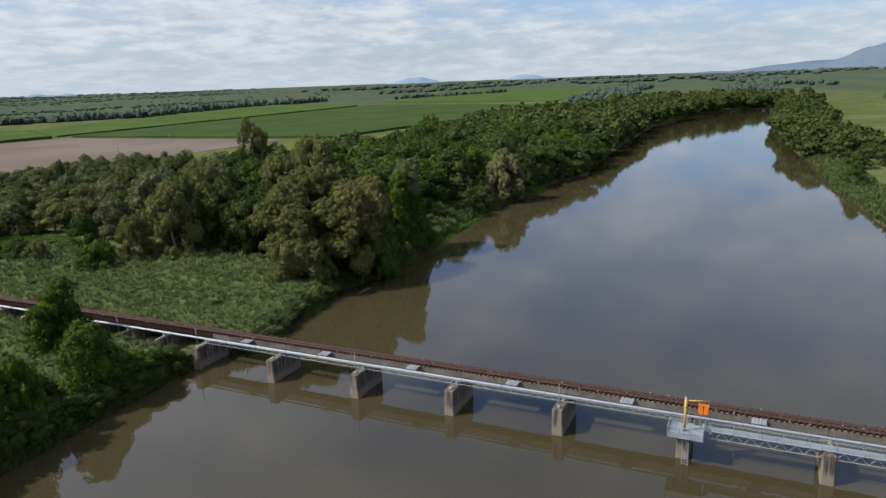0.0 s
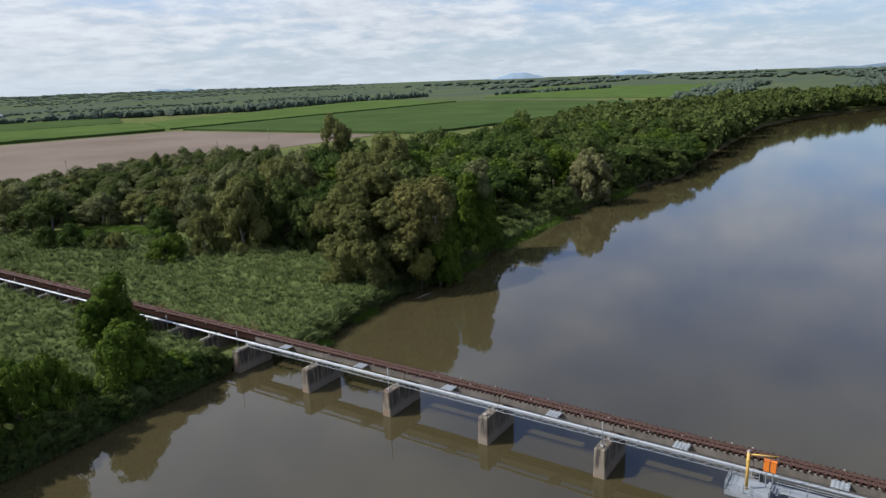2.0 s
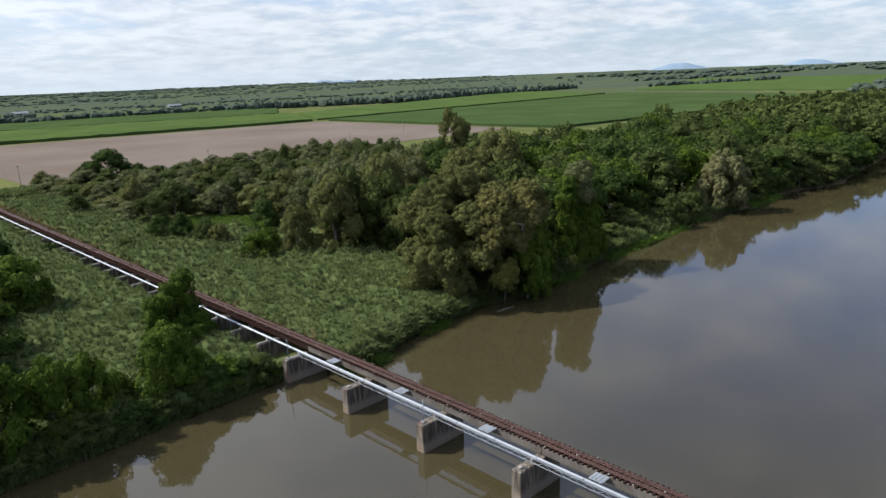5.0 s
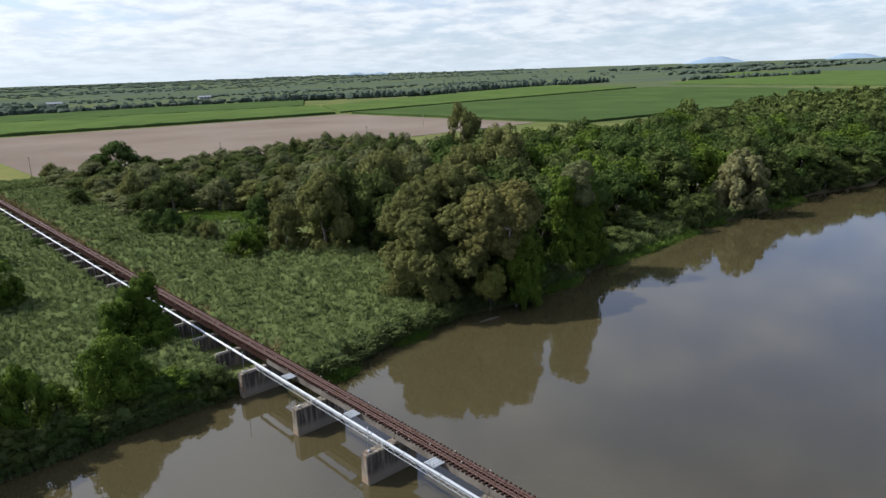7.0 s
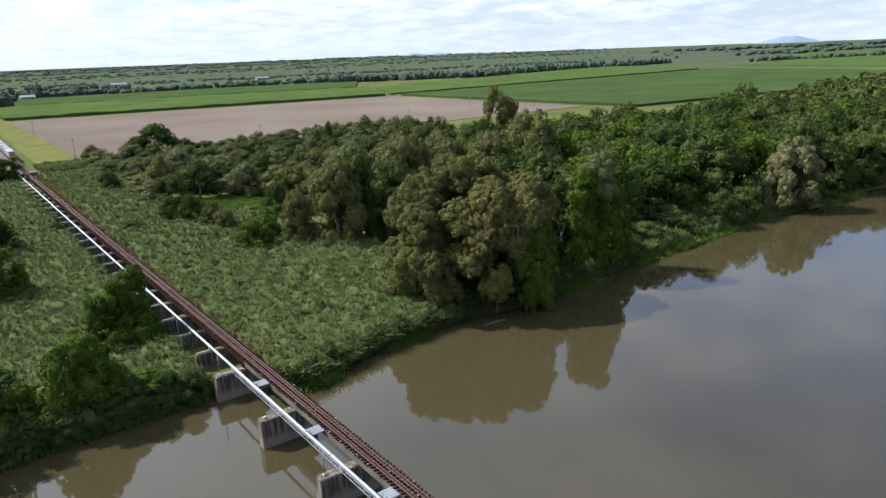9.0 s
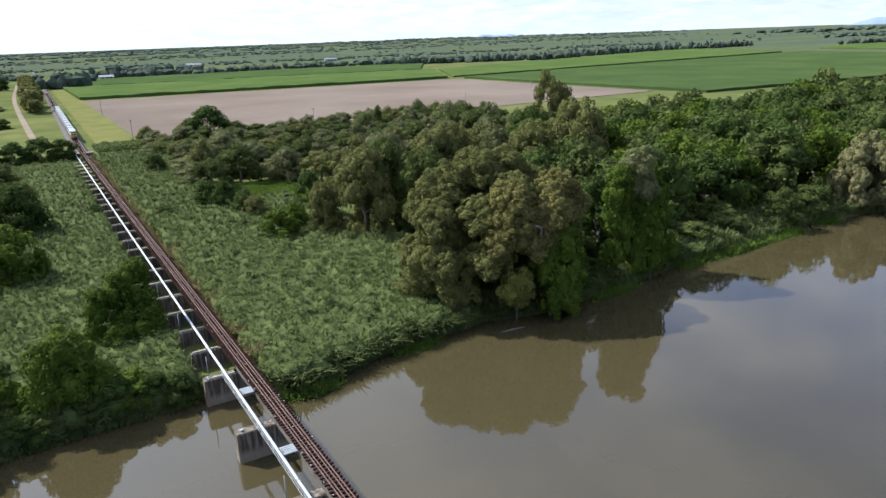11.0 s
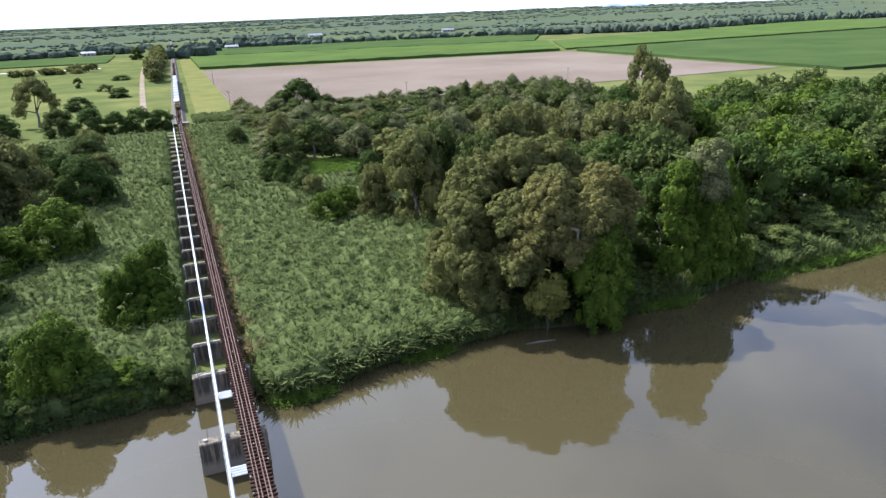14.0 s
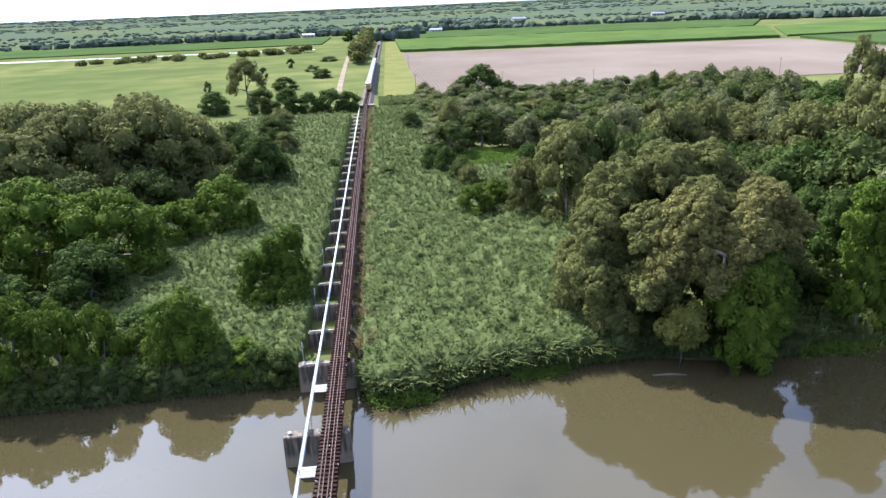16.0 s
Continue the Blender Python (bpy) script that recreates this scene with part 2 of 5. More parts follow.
def part(name, bm, material, parent=None, label="", smooth=False):
    me = bpy.data.meshes.new(name)
    bm.to_mesh(me)
    bm.free()
    me.materials.append(MATERIALS[material])
    if smooth:
        me.shade_smooth()
    ob = new(name, me)
    ob.parent = parent
    return tagged(ob, label)


def thing(name, m, label, category, group="", kind=""):
    ob = new(name)
    ob.matrix_basis = m
    ob.empty_display_size = 0.2
    return tagged(ob, label, category, group, kind)


def box(bm, x0, y0, z0, x1, y1, z1, bevel=0.0, taper=0.0):
    """A box between two corners; taper: by how much the foot is wider on all sides."""
    geo = bmesh.ops.create_cube(bm, size=1.0)["verts"]
    for v in geo:
        c = v.co
        w = taper if c.z < 0 else 0.0
        v.co = Vector(((x0 + x1) / 2 + c.x * (x1 - x0 + 2 * w), (y0 + y1) / 2 + c.y * (y1 - y0 + 2 * w), (z0 + z1) / 2 + c.z * (z1 - z0)))
    if bevel:
        edges = list({e for v in geo for e in v.link_edges})
        bmesh.ops.bevel(bm, geom=edges, offset=bevel, segments=1, affect="EDGES")
    return bm


def tube(bm, points, radii, sides=8):
    """A tapered tube through the points."""
    rings = []
    for i, p in enumerate(points):
        p = Vector(p)
        way = (Vector(points[min(i + 1, len(points) - 1)]) - Vector(points[max(i - 1, 0)])).normalized()
        side = way.orthogonal().normalized()
        other = way.cross(side)
        r = radii[i] if hasattr(radii, "__len__") else radii
        rings.append([bm.verts.new(p + r * (math.cos(a) * side + math.sin(a) * other)) for a in (2 * math.pi * k / sides for k in range(sides))])
    for a, b in zip(rings, rings[1:]):
        # line the rings up by their nearest corner
        shift = min(range(sides), key=lambda k: (a[0].co - b[k].co).length)
        for k in range(sides):
            bm.faces.new((a[k], a[(k + 1) % sides], b[(k + 1 + shift) % sides], b[(k + shift) % sides]))
    bm.faces.new(rings[0][::-1])
    bm.faces.new(rings[-1])
    bmesh.ops.recalc_face_normals(bm, faces=bm.faces[:])
    return bm


# ---- terrain ----
NORTH_BANK = [(-600, 30), (-300, 12), (-120, 6), (-60, 1), (-40, 0.5), (-25, 1.5), (-8, 2), (0, 4), (4, -3), (10, -3), (18, 0), (28, 1), (40, 2), (52, -1),
              (68, 0), (84, 2), (105, 3), (140, 5), (160, 1), (200, 1), (229, -8), (260, -4), (380, 2), (515, 6), (618, -11), (701, -43), (826, -92), (880, -150), (1200, -300)]
SOUTH_BANK = [(-600, -170), (-60, -128), (60, -122), (142, -114), (207, -106), (283, -102), (355, -94), (509, -86), (742, -95), (830, -104), (900, -115), (1200, -200)]


def along(line, x):
    return np.interp(x, [p[0] for p in line], [p[1] for p in line])


def land(x, y):
    """The height of the ground."""
    x, y = np.asarray(x, float), np.asarray(y, float)
    inland = np.maximum(y - along(NORTH_BANK, x), along(SOUTH_BANK, x) - y)
    wobble = 0.5 * np.sin(x * 0.31 + y * 0.17) + 0.4 * np.sin(x * 0.13 - y * 0.23 + 1)
    inland = inland + 0.6 * wobble
    shore = np.clip(inland / 3.0, -1, 1) * 1.1
    rise = 2.2 * np.clip((inland - 3) / 220, 0, 1)
    far = np.hypot(x, y)
    low = 0.25 * wobble * np.clip(inland / 10, 0, 1) * np.clip((230 - far) / 60, 0, 1)
    return shore + rise + low + 25 * np.clip((far - 1500) / 3400, 0, 1) ** 1.3


def steps(*spans):
    out = [spans[0][0]]
    for a, b, d in spans:
        n = max(1, round((b - a) / d))
        out += [a + (b - a) * (i + 1) / n for i in range(n)]
    return np.array(out)


def grid_mesh(xs, ys, height):
    gx, gy = np.meshgrid(xs, ys, indexing="ij")
    verts = np.stack([gx, gy, height(gx, gy)], -1).reshape(-1, 3)
    i = np.arange(len(xs) * len(ys)).reshape(len(xs), len(ys))
    faces = np.stack([i[:-1, :-1], i[1:, :-1], i[1:, 1:], i[:-1, 1:]], -1).reshape(-1, 4)
    return verts, faces


xs = steps((-4850, -900, 250), (-900, -120, 40), (-120, 130, 2.0), (130, 300, 5), (300, 900, 20), (900, 4850, 200))
ys = steps((-4850, -700, 250), (-700, -130, 30), (-130, -80, 4), (-80, -15, 10), (-15, 20, 1.0), (20, 300, 6), (300, 1000, 25), (1000, 4850, 150))
v, f = grid_mesh(xs, ys, land)
keep = np.hypot(*v[f].mean(1)[:, :2].T) < 4900
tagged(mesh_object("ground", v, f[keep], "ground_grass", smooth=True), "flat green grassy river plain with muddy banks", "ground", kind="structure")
v, f = grid_mesh(steps((-900, 1300, 50)), steps((-320, 60, 20)), lambda x, y: 0 * x)
tagged(mesh_object("water", v, f, "river_water"), "calm muddy brown river reflecting sky and trees", "river", kind="structure")


# ---- fields and far country ----


def sheet(name, corners, material, label, category, lift=0.05, thick=0.0, cell=12.0, rough=0.0):
    """A field: a four-cornered patch laid on the ground, with a crop of some height and its edges."""
    a, b, c, d = (np.array(p, float) for p in corners)
    nu = max(2, int(np.linalg.norm(b - a) / cell))
    nv = max(2, int(np.linalg.norm(d - a) / cell))
    u, w = np.meshgrid(np.linspace(0, 1, nu + 1), np.linspace(0, 1, nv + 1), indexing="ij")
    p = a + u[..., None] * (b - a) + w[..., None] * ((d - a) + u[..., None] * (a - b + c - d))
    z = land(p[..., 0], p[..., 1]) + lift + thick + rough * np.random.rand(*u.shape)
    verts = np.concatenate([p, z[..., None]], -1).reshape(-1, 3)
    i = np.arange((nu + 1) * (nv + 1)).reshape(nu + 1, nv + 1)
    faces = np.stack([i[:-1, :-1], i[1:, :-1], i[1:, 1:], i[:-1, 1:]], -1).reshape(-1, 4).tolist()
    if thick:
        rim = [*i[:, 0], *i[-1, 1:], *i[-2::-1, -1], *i[0, -2:0:-1]]
        n = len(verts)
        skirt = verts[rim].copy()
        skirt[:, 2] -= thick + lift + 0.3
        verts = np.concatenate([verts, skirt])
        m = len(rim)
        faces += [[int(rim[k]), n + k, n + (k + 1) % m, int(rim[(k + 1) % m])] for k in range(m)]
    return tagged(mesh_object(name, verts, faces, material), label, category, kind="structure")


# the ploughed field, with its ridges running away from the river
rows_x = np.arange(27, 362, 0.9)
ridge_y = steps((262, 300, 9), (300, 560, 26))
v, f = grid_mesh(rows_x, ridge_y, lambda x, y: land(x, y) + 0.12 + 0.28 * (np.arange(len(rows_x)) % 2)[:, None])
v[:, 1] += (v[:, 1] - 262) / 298 * (8 - 50 * (v[:, 0] - 27) / 335)
tagged(mesh_object("field_ploughed", v, f, "ploughed_soil"), "bare ploughed field of pinkish brown soil in long ridges", "field", kind="structure")

sheet("field_cane_1", [(27, 585), (362, 535), (440, 700), (27, 790)], "cane_green", "green sugar cane field with a clean-cut edge", "field", thick=2.2, rough=0.7, cell=7)
sheet("field_cane_2", [(372, 225), (900, 170), (1000, 560), (372, 520)], "cane_dark", "even green sugar cane field", "field", thick=1.6, rough=0.5)
sheet("field_cane_3", [(375, 545), (1000, 590), (1150, 900), (450, 700)], "cane_green", "light green sugar cane field", "field", thick=1.4, rough=0.5, cell=16)
sheet("field_cane_4", [(30, 815), (440, 730), (560, 930), (30, 1010)], "cane_dark", "green sugar cane field behind a farm track", "field", thick=1.5, rough=0.5, cell=14)
sheet("field_cane_5", [(1030, 200), (1900, 330), (2000, 900), (1150, 620)], "cane_green", "wide sunlit sugar cane field", "field", thick=1.2, rough=0.5, cell=30)
sheet("field_cane_6", [(-620, 800), (-60, 790), (-60, 960), (-700, 1000)], "cane_dark", "green pasture beyond the creek", "field", thick=0.8, rough=0.4, cell=20)
sheet("verge", [(8, 258), (26, 258), (34, 1000), (18, 1000)], "verge_dry", "mown yellow-green grass verge beside the railway", "verge", lift=0.22)
way = [(-15, 296), (-16, 330), (-17.5, 400), (-19, 480), (-20.5, 600), (-20, 700), (-17, 850), (-13, 1020)]
v = [(x + d, y, float(land(x, y)) + 0.22) for x, y in way for d in (-1.6, 1.6)]
tagged(mesh_object("road", v, [[2 * k, 2 * k + 1, 2 * k + 3, 2 * k + 2] for k in range(len(way) - 1)], "dirt_road"), "pale unsealed farm track", "road", kind="structure")
sheet("creek", [(-900, 745), (-60, 690), (-60, 699), (-900, 775)], "creek_water", "narrow pale creek in the pasture", "creek", lift=0.22)


def hill(name, x, y, length, height, turn, material, label):
    n = 48
    verts, faces = [], []
    for i in range(n + 1):
        u = i / n
        h = height * (math.sin(math.pi * u) ** 1.5) * (0.72 + 0.28 * math.sin(u * 9 + x) + 0.10 * noise.noise((u * 14, x, y)))
        for j in range(7):
            w = j / 6 * 2 - 1
            p = Vector(((u - 0.5) * length, w * length * 0.14, max(0.0, h) * (1 - w * w)))
            p.rotate(Euler((0, 0, turn)))
            verts.append((p.x + x, p.y + y, p.z + 12))
    for i in range(n):
        for j in range(6):
            a = i * 7 + j
            faces.append([a, a + 7, a + 8, a + 1])
    return tagged(mesh_object(name, verts, faces, material, smooth=True), label, "hill", kind="structure")


def bearing(degrees, far):
    """A place by its direction, clockwise from the way the track runs."""
    return far * math.sin(radians(degrees)), far * math.cos(radians(degrees))


for deg, far, length, height, mat, lab in ((98.2, 4300, 1350, 172, "hill_hazed", "wooded blue-grey hill on the plain"), (95.0, 4400, 1900, 62, "hill_hazed", "long low ridge below a blue-grey hill"), (88.0, 4500, 1000, 24, "hill_hazed", "low foothill on the plain"),
                                           (36.0, 4650, 420, 52, "hill_far_hazed", "faint pale blue hill far away"), (63, 4650, 700, 55, "hill_far_hazed", "faint pale blue hill far away"),
                                           (73, 4650, 600, 50, "hill_far_hazed", "faint pale blue hill far away")):
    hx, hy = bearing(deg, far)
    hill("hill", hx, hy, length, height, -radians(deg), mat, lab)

# ---- plants ----
RNG = np.random.default_rng(5)


def unit(a):
    return a / np.linalg.norm(a, axis=-1, keepdims=True)


def leaf_tris(centres, normals, size, long=1.6, droop=0.0):
    """Leaf clumps at the centres, facing roughly along the normals."""
    n = len(centres)
    size = size * RNG.uniform(0.6, 1.4, n)[:, None]
    rnd = RNG.normal(size=(n, 3))
    rnd[:, 2] -= droop
    t = unit(rnd - (rnd * normals).sum(1)[:, None] * normals)
    b = np.cross(normals, t)
    v = np.stack([centres - t * size * long * 0.4 - b * size * 0.55, centres - t * size * long * 0.4 + b * size * 0.55, centres + t * size * long * 0.6], 1).reshape(-1, 3)
    return v, np.arange(3 * n).reshape(n, 3)


def ball(level):
    bm = bmesh.new()
    bmesh.ops.create_icosphere(bm, subdivisions=level, radius=1.0)
    v = np.array([tuple(q.co) for q in bm.verts])
    f = np.array([[q.index for q in face.verts] for face in bm.faces])
    bm.free()
    return v, f


BALL = {1: ball(1), 2: ball(2), 3: ball(3)}
ICO_V, ICO_F = BALL[1]


def crown_mesh(lumps, leaf, per_m2, jitter=0.34, core=2, droop=0.0, long=1.6, knobs=15):
    """Overlapping lumps (x, y, z, radius, stretch in z), each a dark heart inside a coat of round leafy billows."""
    lumps = np.array(lumps)
    scale = lumps[:, 3:4] * np.stack([np.ones(len(lumps)), np.ones(len(lumps)), lumps[:, 4]], -1)
    vs, fs, n0 = [], [], 0

    def buried(c, k, deep):
        off = (c[:, None] - lumps[None, :, :3]) / scale[None]
        hit = np.linalg.norm(off, axis=-1) < deep
        hit[:, k] = False
        return hit.any(1)

    for k, (x, y, z, r, s) in enumerate(lumps):
        middle, stretch = np.array([x, y, z]), np.array([r, r, r * s])
        v, f = BALL[core]
        v = middle + v * stretch * (0.66 * RNG.uniform(0.85, 1.15, len(v)))[:, None]
        f = f[~buried(v[f].mean(1), k, 0.6)]
        vs.append(v), fs.append((f + n0).tolist())
        n0 += len(v)
        # billows spread evenly over the lump, each of its own size and reach
        q = np.arange(knobs) + 0.5
        up, turn = 1 - 1.7 * q / knobs, 2.39996 * q + RNG.uniform(0, 6.28)
        way = unit(np.stack([np.sqrt(np.clip(1 - up * up, 0, 1)) * np.cos(turn), np.sqrt(np.clip(1 - up * up, 0, 1)) * np.sin(turn), up], -1) + RNG.normal(size=(knobs, 3)) * 0.16)
        wide = r * RNG.uniform(0.28, 0.46, knobs)
        heart = middle + way * stretch * RNG.uniform(0.60, 0.86, knobs)[:, None]
        tall = np.array([1.0, 1.0, 0.55 + 0.45 * s])
        count = np.maximum(3, (4 * math.pi * wide ** 2 * 0.62 * per_m2)).astype(int)
        own = np.repeat(np.arange(knobs), count)
        d = unit(unit(RNG.normal(size=(len(own), 3))) + 0.62 * way[own] + np.array([0, 0, 0.25]))
        c = heart[own] + d * tall * (wide[own] * RNG.uniform(0.80, 1.16, len(own)))[:, None]
        inside = np.linalg.norm((c[:, None] - heart[None]) / tall, axis=-1) < 0.84 * wide[None]
        inside[np.arange(len(own)), own] = False
        ok = ~inside.any(1) & ~buried(c, k, 0.80)
        c, d = c[ok], d[ok]
        v, f = leaf_tris(c, unit(d + RNG.normal(size=d.shape) * jitter + np.array([0, 0, 0.12])), leaf, long, droop)
        vs.append(v), fs.append((f + n0).tolist())
        n0 += len(v)
    return np.concatenate(vs), [row for chunk in fs for row in chunk]


def dome_lumps(radius, low, top, count, size=(0.28, 0.42), stretch=0.85, flat=0.5, skirt=0):
    """Lumps over a broad uneven dome."""
    out = []
    for i in range(count):
        a = 2.39996 * i + RNG.uniform(-0.4, 0.4)
        q = math.sqrt((i + 0.5) / count)
        r = radius * RNG.uniform(*size)
        rho = (radius - 0.7 * r) * q * RNG.uniform(0.85, 1.08)
        h = low + (top - low) * (1 - q ** 2.2) ** flat * RNG.uniform(0.82, 1.0) - r * stretch * 0.6
        out.append((rho * math.cos(a), rho * math.sin(a), max(h, r * 0.6), r, stretch * RNG.uniform(0.85, 1.15)))
    for i in range(skirt):
        a = 2 * math.pi * (i + RNG.uniform(-0.2, 0.2)) / skirt
        r = radius * RNG.uniform(*size) * 0.95
        rho = (radius - r) * RNG.uniform(0.75, 0.98)
        out.append((rho * math.cos(a), rho * math.sin(a), r * RNG.uniform(0.75, 1.2), r, 1.1))
    return out


def trunk_mesh(height, girth, lumps, limbs=5):
    bm = bmesh.new()
    fork = height * 0.4
    tube(bm, [(0, 0, -1.0), (0.1 * girth, 0, 0.3), (0.2, 0.1, fork * 0.6), (0.1, -0.1, fork)], [girth * 1.3, girth, girth * 0.8, girth * 0.7], 9)
    order = sorted(range(len(lumps)), key=lambda i: -lumps[i][3])[:limbs]
    for i in order:
        x, y, z, r, s = lumps[i]
        mid = (x * 0.45 + RNG.uniform(-0.4, 0.4), y * 0.45 + RNG.uniform(-0.4, 0.4), fork + (z - fork) * 0.6)
        tube(bm, [(0.1, -0.1, fork * 0.85), mid, (x, y, z)], [girth * 0.5, girth * 0.32, girth * 0.12], 6)
    return bm


def tree(name, m, lumps, leaf, per_m2, material, label, category="tree", girth=0.4, group="", jitter=0.34, droop=0.0, long=1.6, limbs=5, core=2):
    top = thing(name, m, label, category, group)
    v, f = crown_mesh(lumps, leaf, per_m2, jitter, core, droop, long)
    mesh_object("crown", v, f, material, top, smooth=True)
    height = max(l[2] for l in lumps)
    part("trunk", trunk_mesh(height, girth, lumps, limbs), "bark", top, smooth=True)
    return top


def at_ground(x, y, turn=0.0, size=1.0, squash=1.0):
    return pose(x, y, float(land(x, y)) - 0.1, 0, 0, turn) @ Matrix.Diagonal((size, size, size * squash, 1))


# the great olive-brown tree on the bank
def mounded(mounds, r_small=(0.34, 0.50), each=9):
    """Separate leafy mounds (x, y, top, radius), each of smaller lumps over its upper half."""
    out = []
    for x, y, top, r in mounds:
        out.append((x, y, top - r * 0.95, r * 0.72, 0.85))
        for i in range(each):
            a, q = 2.39996 * i + RNG.uniform(-0.3, 0.3), math.sqrt((i + 0.4) / each)
            k = r * RNG.uniform(*r_small)
            out.append((x + (r - 0.5 * k) * q * math.cos(a), y + (r - 0.5 * k) * q * math.sin(a), top - k * 0.75 - r * 0.85 * q ** 2.4 * RNG.uniform(0.8, 1.15), k, RNG.uniform(0.75, 1.0)))
    return out


big = mounded([(-1, 3, 26, 5.2), (5.5, 4, 25.2, 4.8), (-7, 4, 23.5, 4.8), (10.5, 1, 21.5, 4.6), (-10.5, 0, 18.5, 4.4), (1.5, -4, 22.5, 4.6), (-5, -4.5, 19.5, 4.4), (7, -5.5, 18.8, 4.4),
               (0, 10, 21.5, 5.0), (7, 10, 20, 4.8), (-7, 10, 18.5, 4.8), (1, -8.5, 15.5, 4.0), (-5.5, -8.5, 12.5, 3.8), (12.5, -4, 14.5, 3.8), (-12, -3.5, 12.5, 3.8), (-12.5, 4, 12.5, 3.8), (13.5, 5, 14.5, 3.8)]) + [(0, 2, 13, 6.5, 1.0), (6, 2, 11, 5.5, 1.0), (-6, 2, 10, 5.5, 1.0), (-11, -3, 6.5, 3.6, 1.2), (-13, 1, 8, 3.8, 1.2), (-9.5, -5, 3.6, 3.2, 1.1), (-12.5, 3, 3.4, 3.4, 1.1), (11, -3, 9, 3.8, 1.1), (13, 1, 12, 3.6, 1.0), (-6, -6, 9, 3.2, 1.0)]
tree("bank_tree", at_ground(46.5, 9.5), big, 0.22, 20.2, "leaf_olive", "huge spreading olive-brown tree on the river bank", girth=0.8, limbs=9)
front = mounded([(0, 0, 18.2, 3.6), (4.5, -1.5, 19.6, 3.5), (-4.5, 0, 15.4, 3.1), (1.5, -2.0, 14.4, 3.2), (8, 1.5, 22.4, 3.8), (-1, 2, 21.8, 3.8), (11.5, 2, 19.4, 3.4), (-3.2, 0.5, 18.0, 2.9), (6.8, -0.4, 18.8, 3.0)], (0.36, 0.54), 8) + [(3.4, -1.8, 13.0, 2.6, 0.9), (-1.2, -1.0, 12.6, 2.6, 0.9)]
tree("bank_tree", at_ground(46.5, 6.2), [(a, b - 6.0, c, d, e) for a, b, c, d, e in front], 0.21, 21.6, "leaf_brown", "brownish leaning tree over the river bank", girth=0.35)
tree("bank_shrub", at_ground(43.6, -1.6), [(0, -0.6, 8.2, 2.6, 0.95), (1.5, 0.0, 6.4, 2.0, 1.0), (-1.6, -0.4, 6.8, 2.0, 1.0), (0.3, -0.2, 5.2, 1.7, 1.0)], 0.18, 24.3, "leaf_yellow", "yellow-green shrub overhanging the river", "shrub", girth=0.13)
curtain = [(0, 0, 13.5, 3.2, 0.9), (3.0, 0.5, 11.5, 3.2, 1.3), (-1.8, -0.6, 9.5, 2.4, 1.8), (0.8, -1.6, 6.5, 2.4, 2.2), (4.2, -0.6, 6.5, 2.6, 2.2), (-0.8, -1.8, 3.6, 2.0, 1.8), (2.6, -1.6, 3.2, 2.2, 1.6)]
tree("vine_tree", at_ground(50.4, -1.9), curtain, 0.22, 20.2, "leaf_vine", "tree smothered in dark green hanging vines by the water", girth=0.3, droop=1.5, long=2.0)

bm = bmesh.new()
for k in range(5):
    a = 0.5 + 1.1 * k
    tube(bm, [(0, 0, 0), (0.9 * math.cos(a), -0.5, 1.2 + 0.2 * k), (1.5 * math.cos(a) + 0.4, -0.3 - 0.2 * k, 2.4 + 0.15 * k), (2.4 * math.cos(a), 0.2, 3.3)], [0.17, 0.12, 0.08, 0.04], 6)
bare = thing("dead_branch", pose(48.2, -2.6, 13.2), "bare grey forked branches showing through the bank tree", "branch")
part("fork", bm, "dead_wood", bare, smooth=True)

# templates, placed many times
TEMPLATES = {}


def template(key, material, lumps, leaf, per_m2, **more):
    v, f = crown_mesh(lumps, leaf, per_m2, more.get("jitter", 0.34), more.get("core", 2), more.get("droop", 0.0), more.get("long", 1.6))
    crown = bpy.data.meshes.new("crown")
    crown.from_pydata(v.tolist(), [], f)
    crown.materials.append(MATERIALS[material])
    crown.shade_smooth()
    stem = bpy.data.meshes.new("trunk")
    bm = trunk_mesh(max(l[2] for l in lumps), more.get("girth", 0.3), lumps, more.get("limbs", 4))
    bm.to_mesh(stem)
    bm.free()
    stem.materials.append(MATERIALS["bark"])
    stem.shade_smooth()
    TEMPLATES.setdefault(key, []).append((crown, stem))


def plant(key, x, y, height, width, name, label, category="tree", group="", turn=None):
    """One plant from a template of unit 10 m height and 10 m width."""
    kinds = TEMPLATES[key]
    crown, stem = kinds[int(RNG.integers(len(kinds)))]
    turn = RNG.uniform(0, 360) if turn is None else turn
    top = thing(name, pose(x, y, float(land(x, y)) - 0.15, 0, 0, turn) @ Matrix.Diagonal((width / 10, width / 10, height / 10, 1)), label, category, group)
    for part_name, me in (("crown", crown), ("trunk", stem)):
        ob = new(part_name, me)
        ob.parent = top
    return top


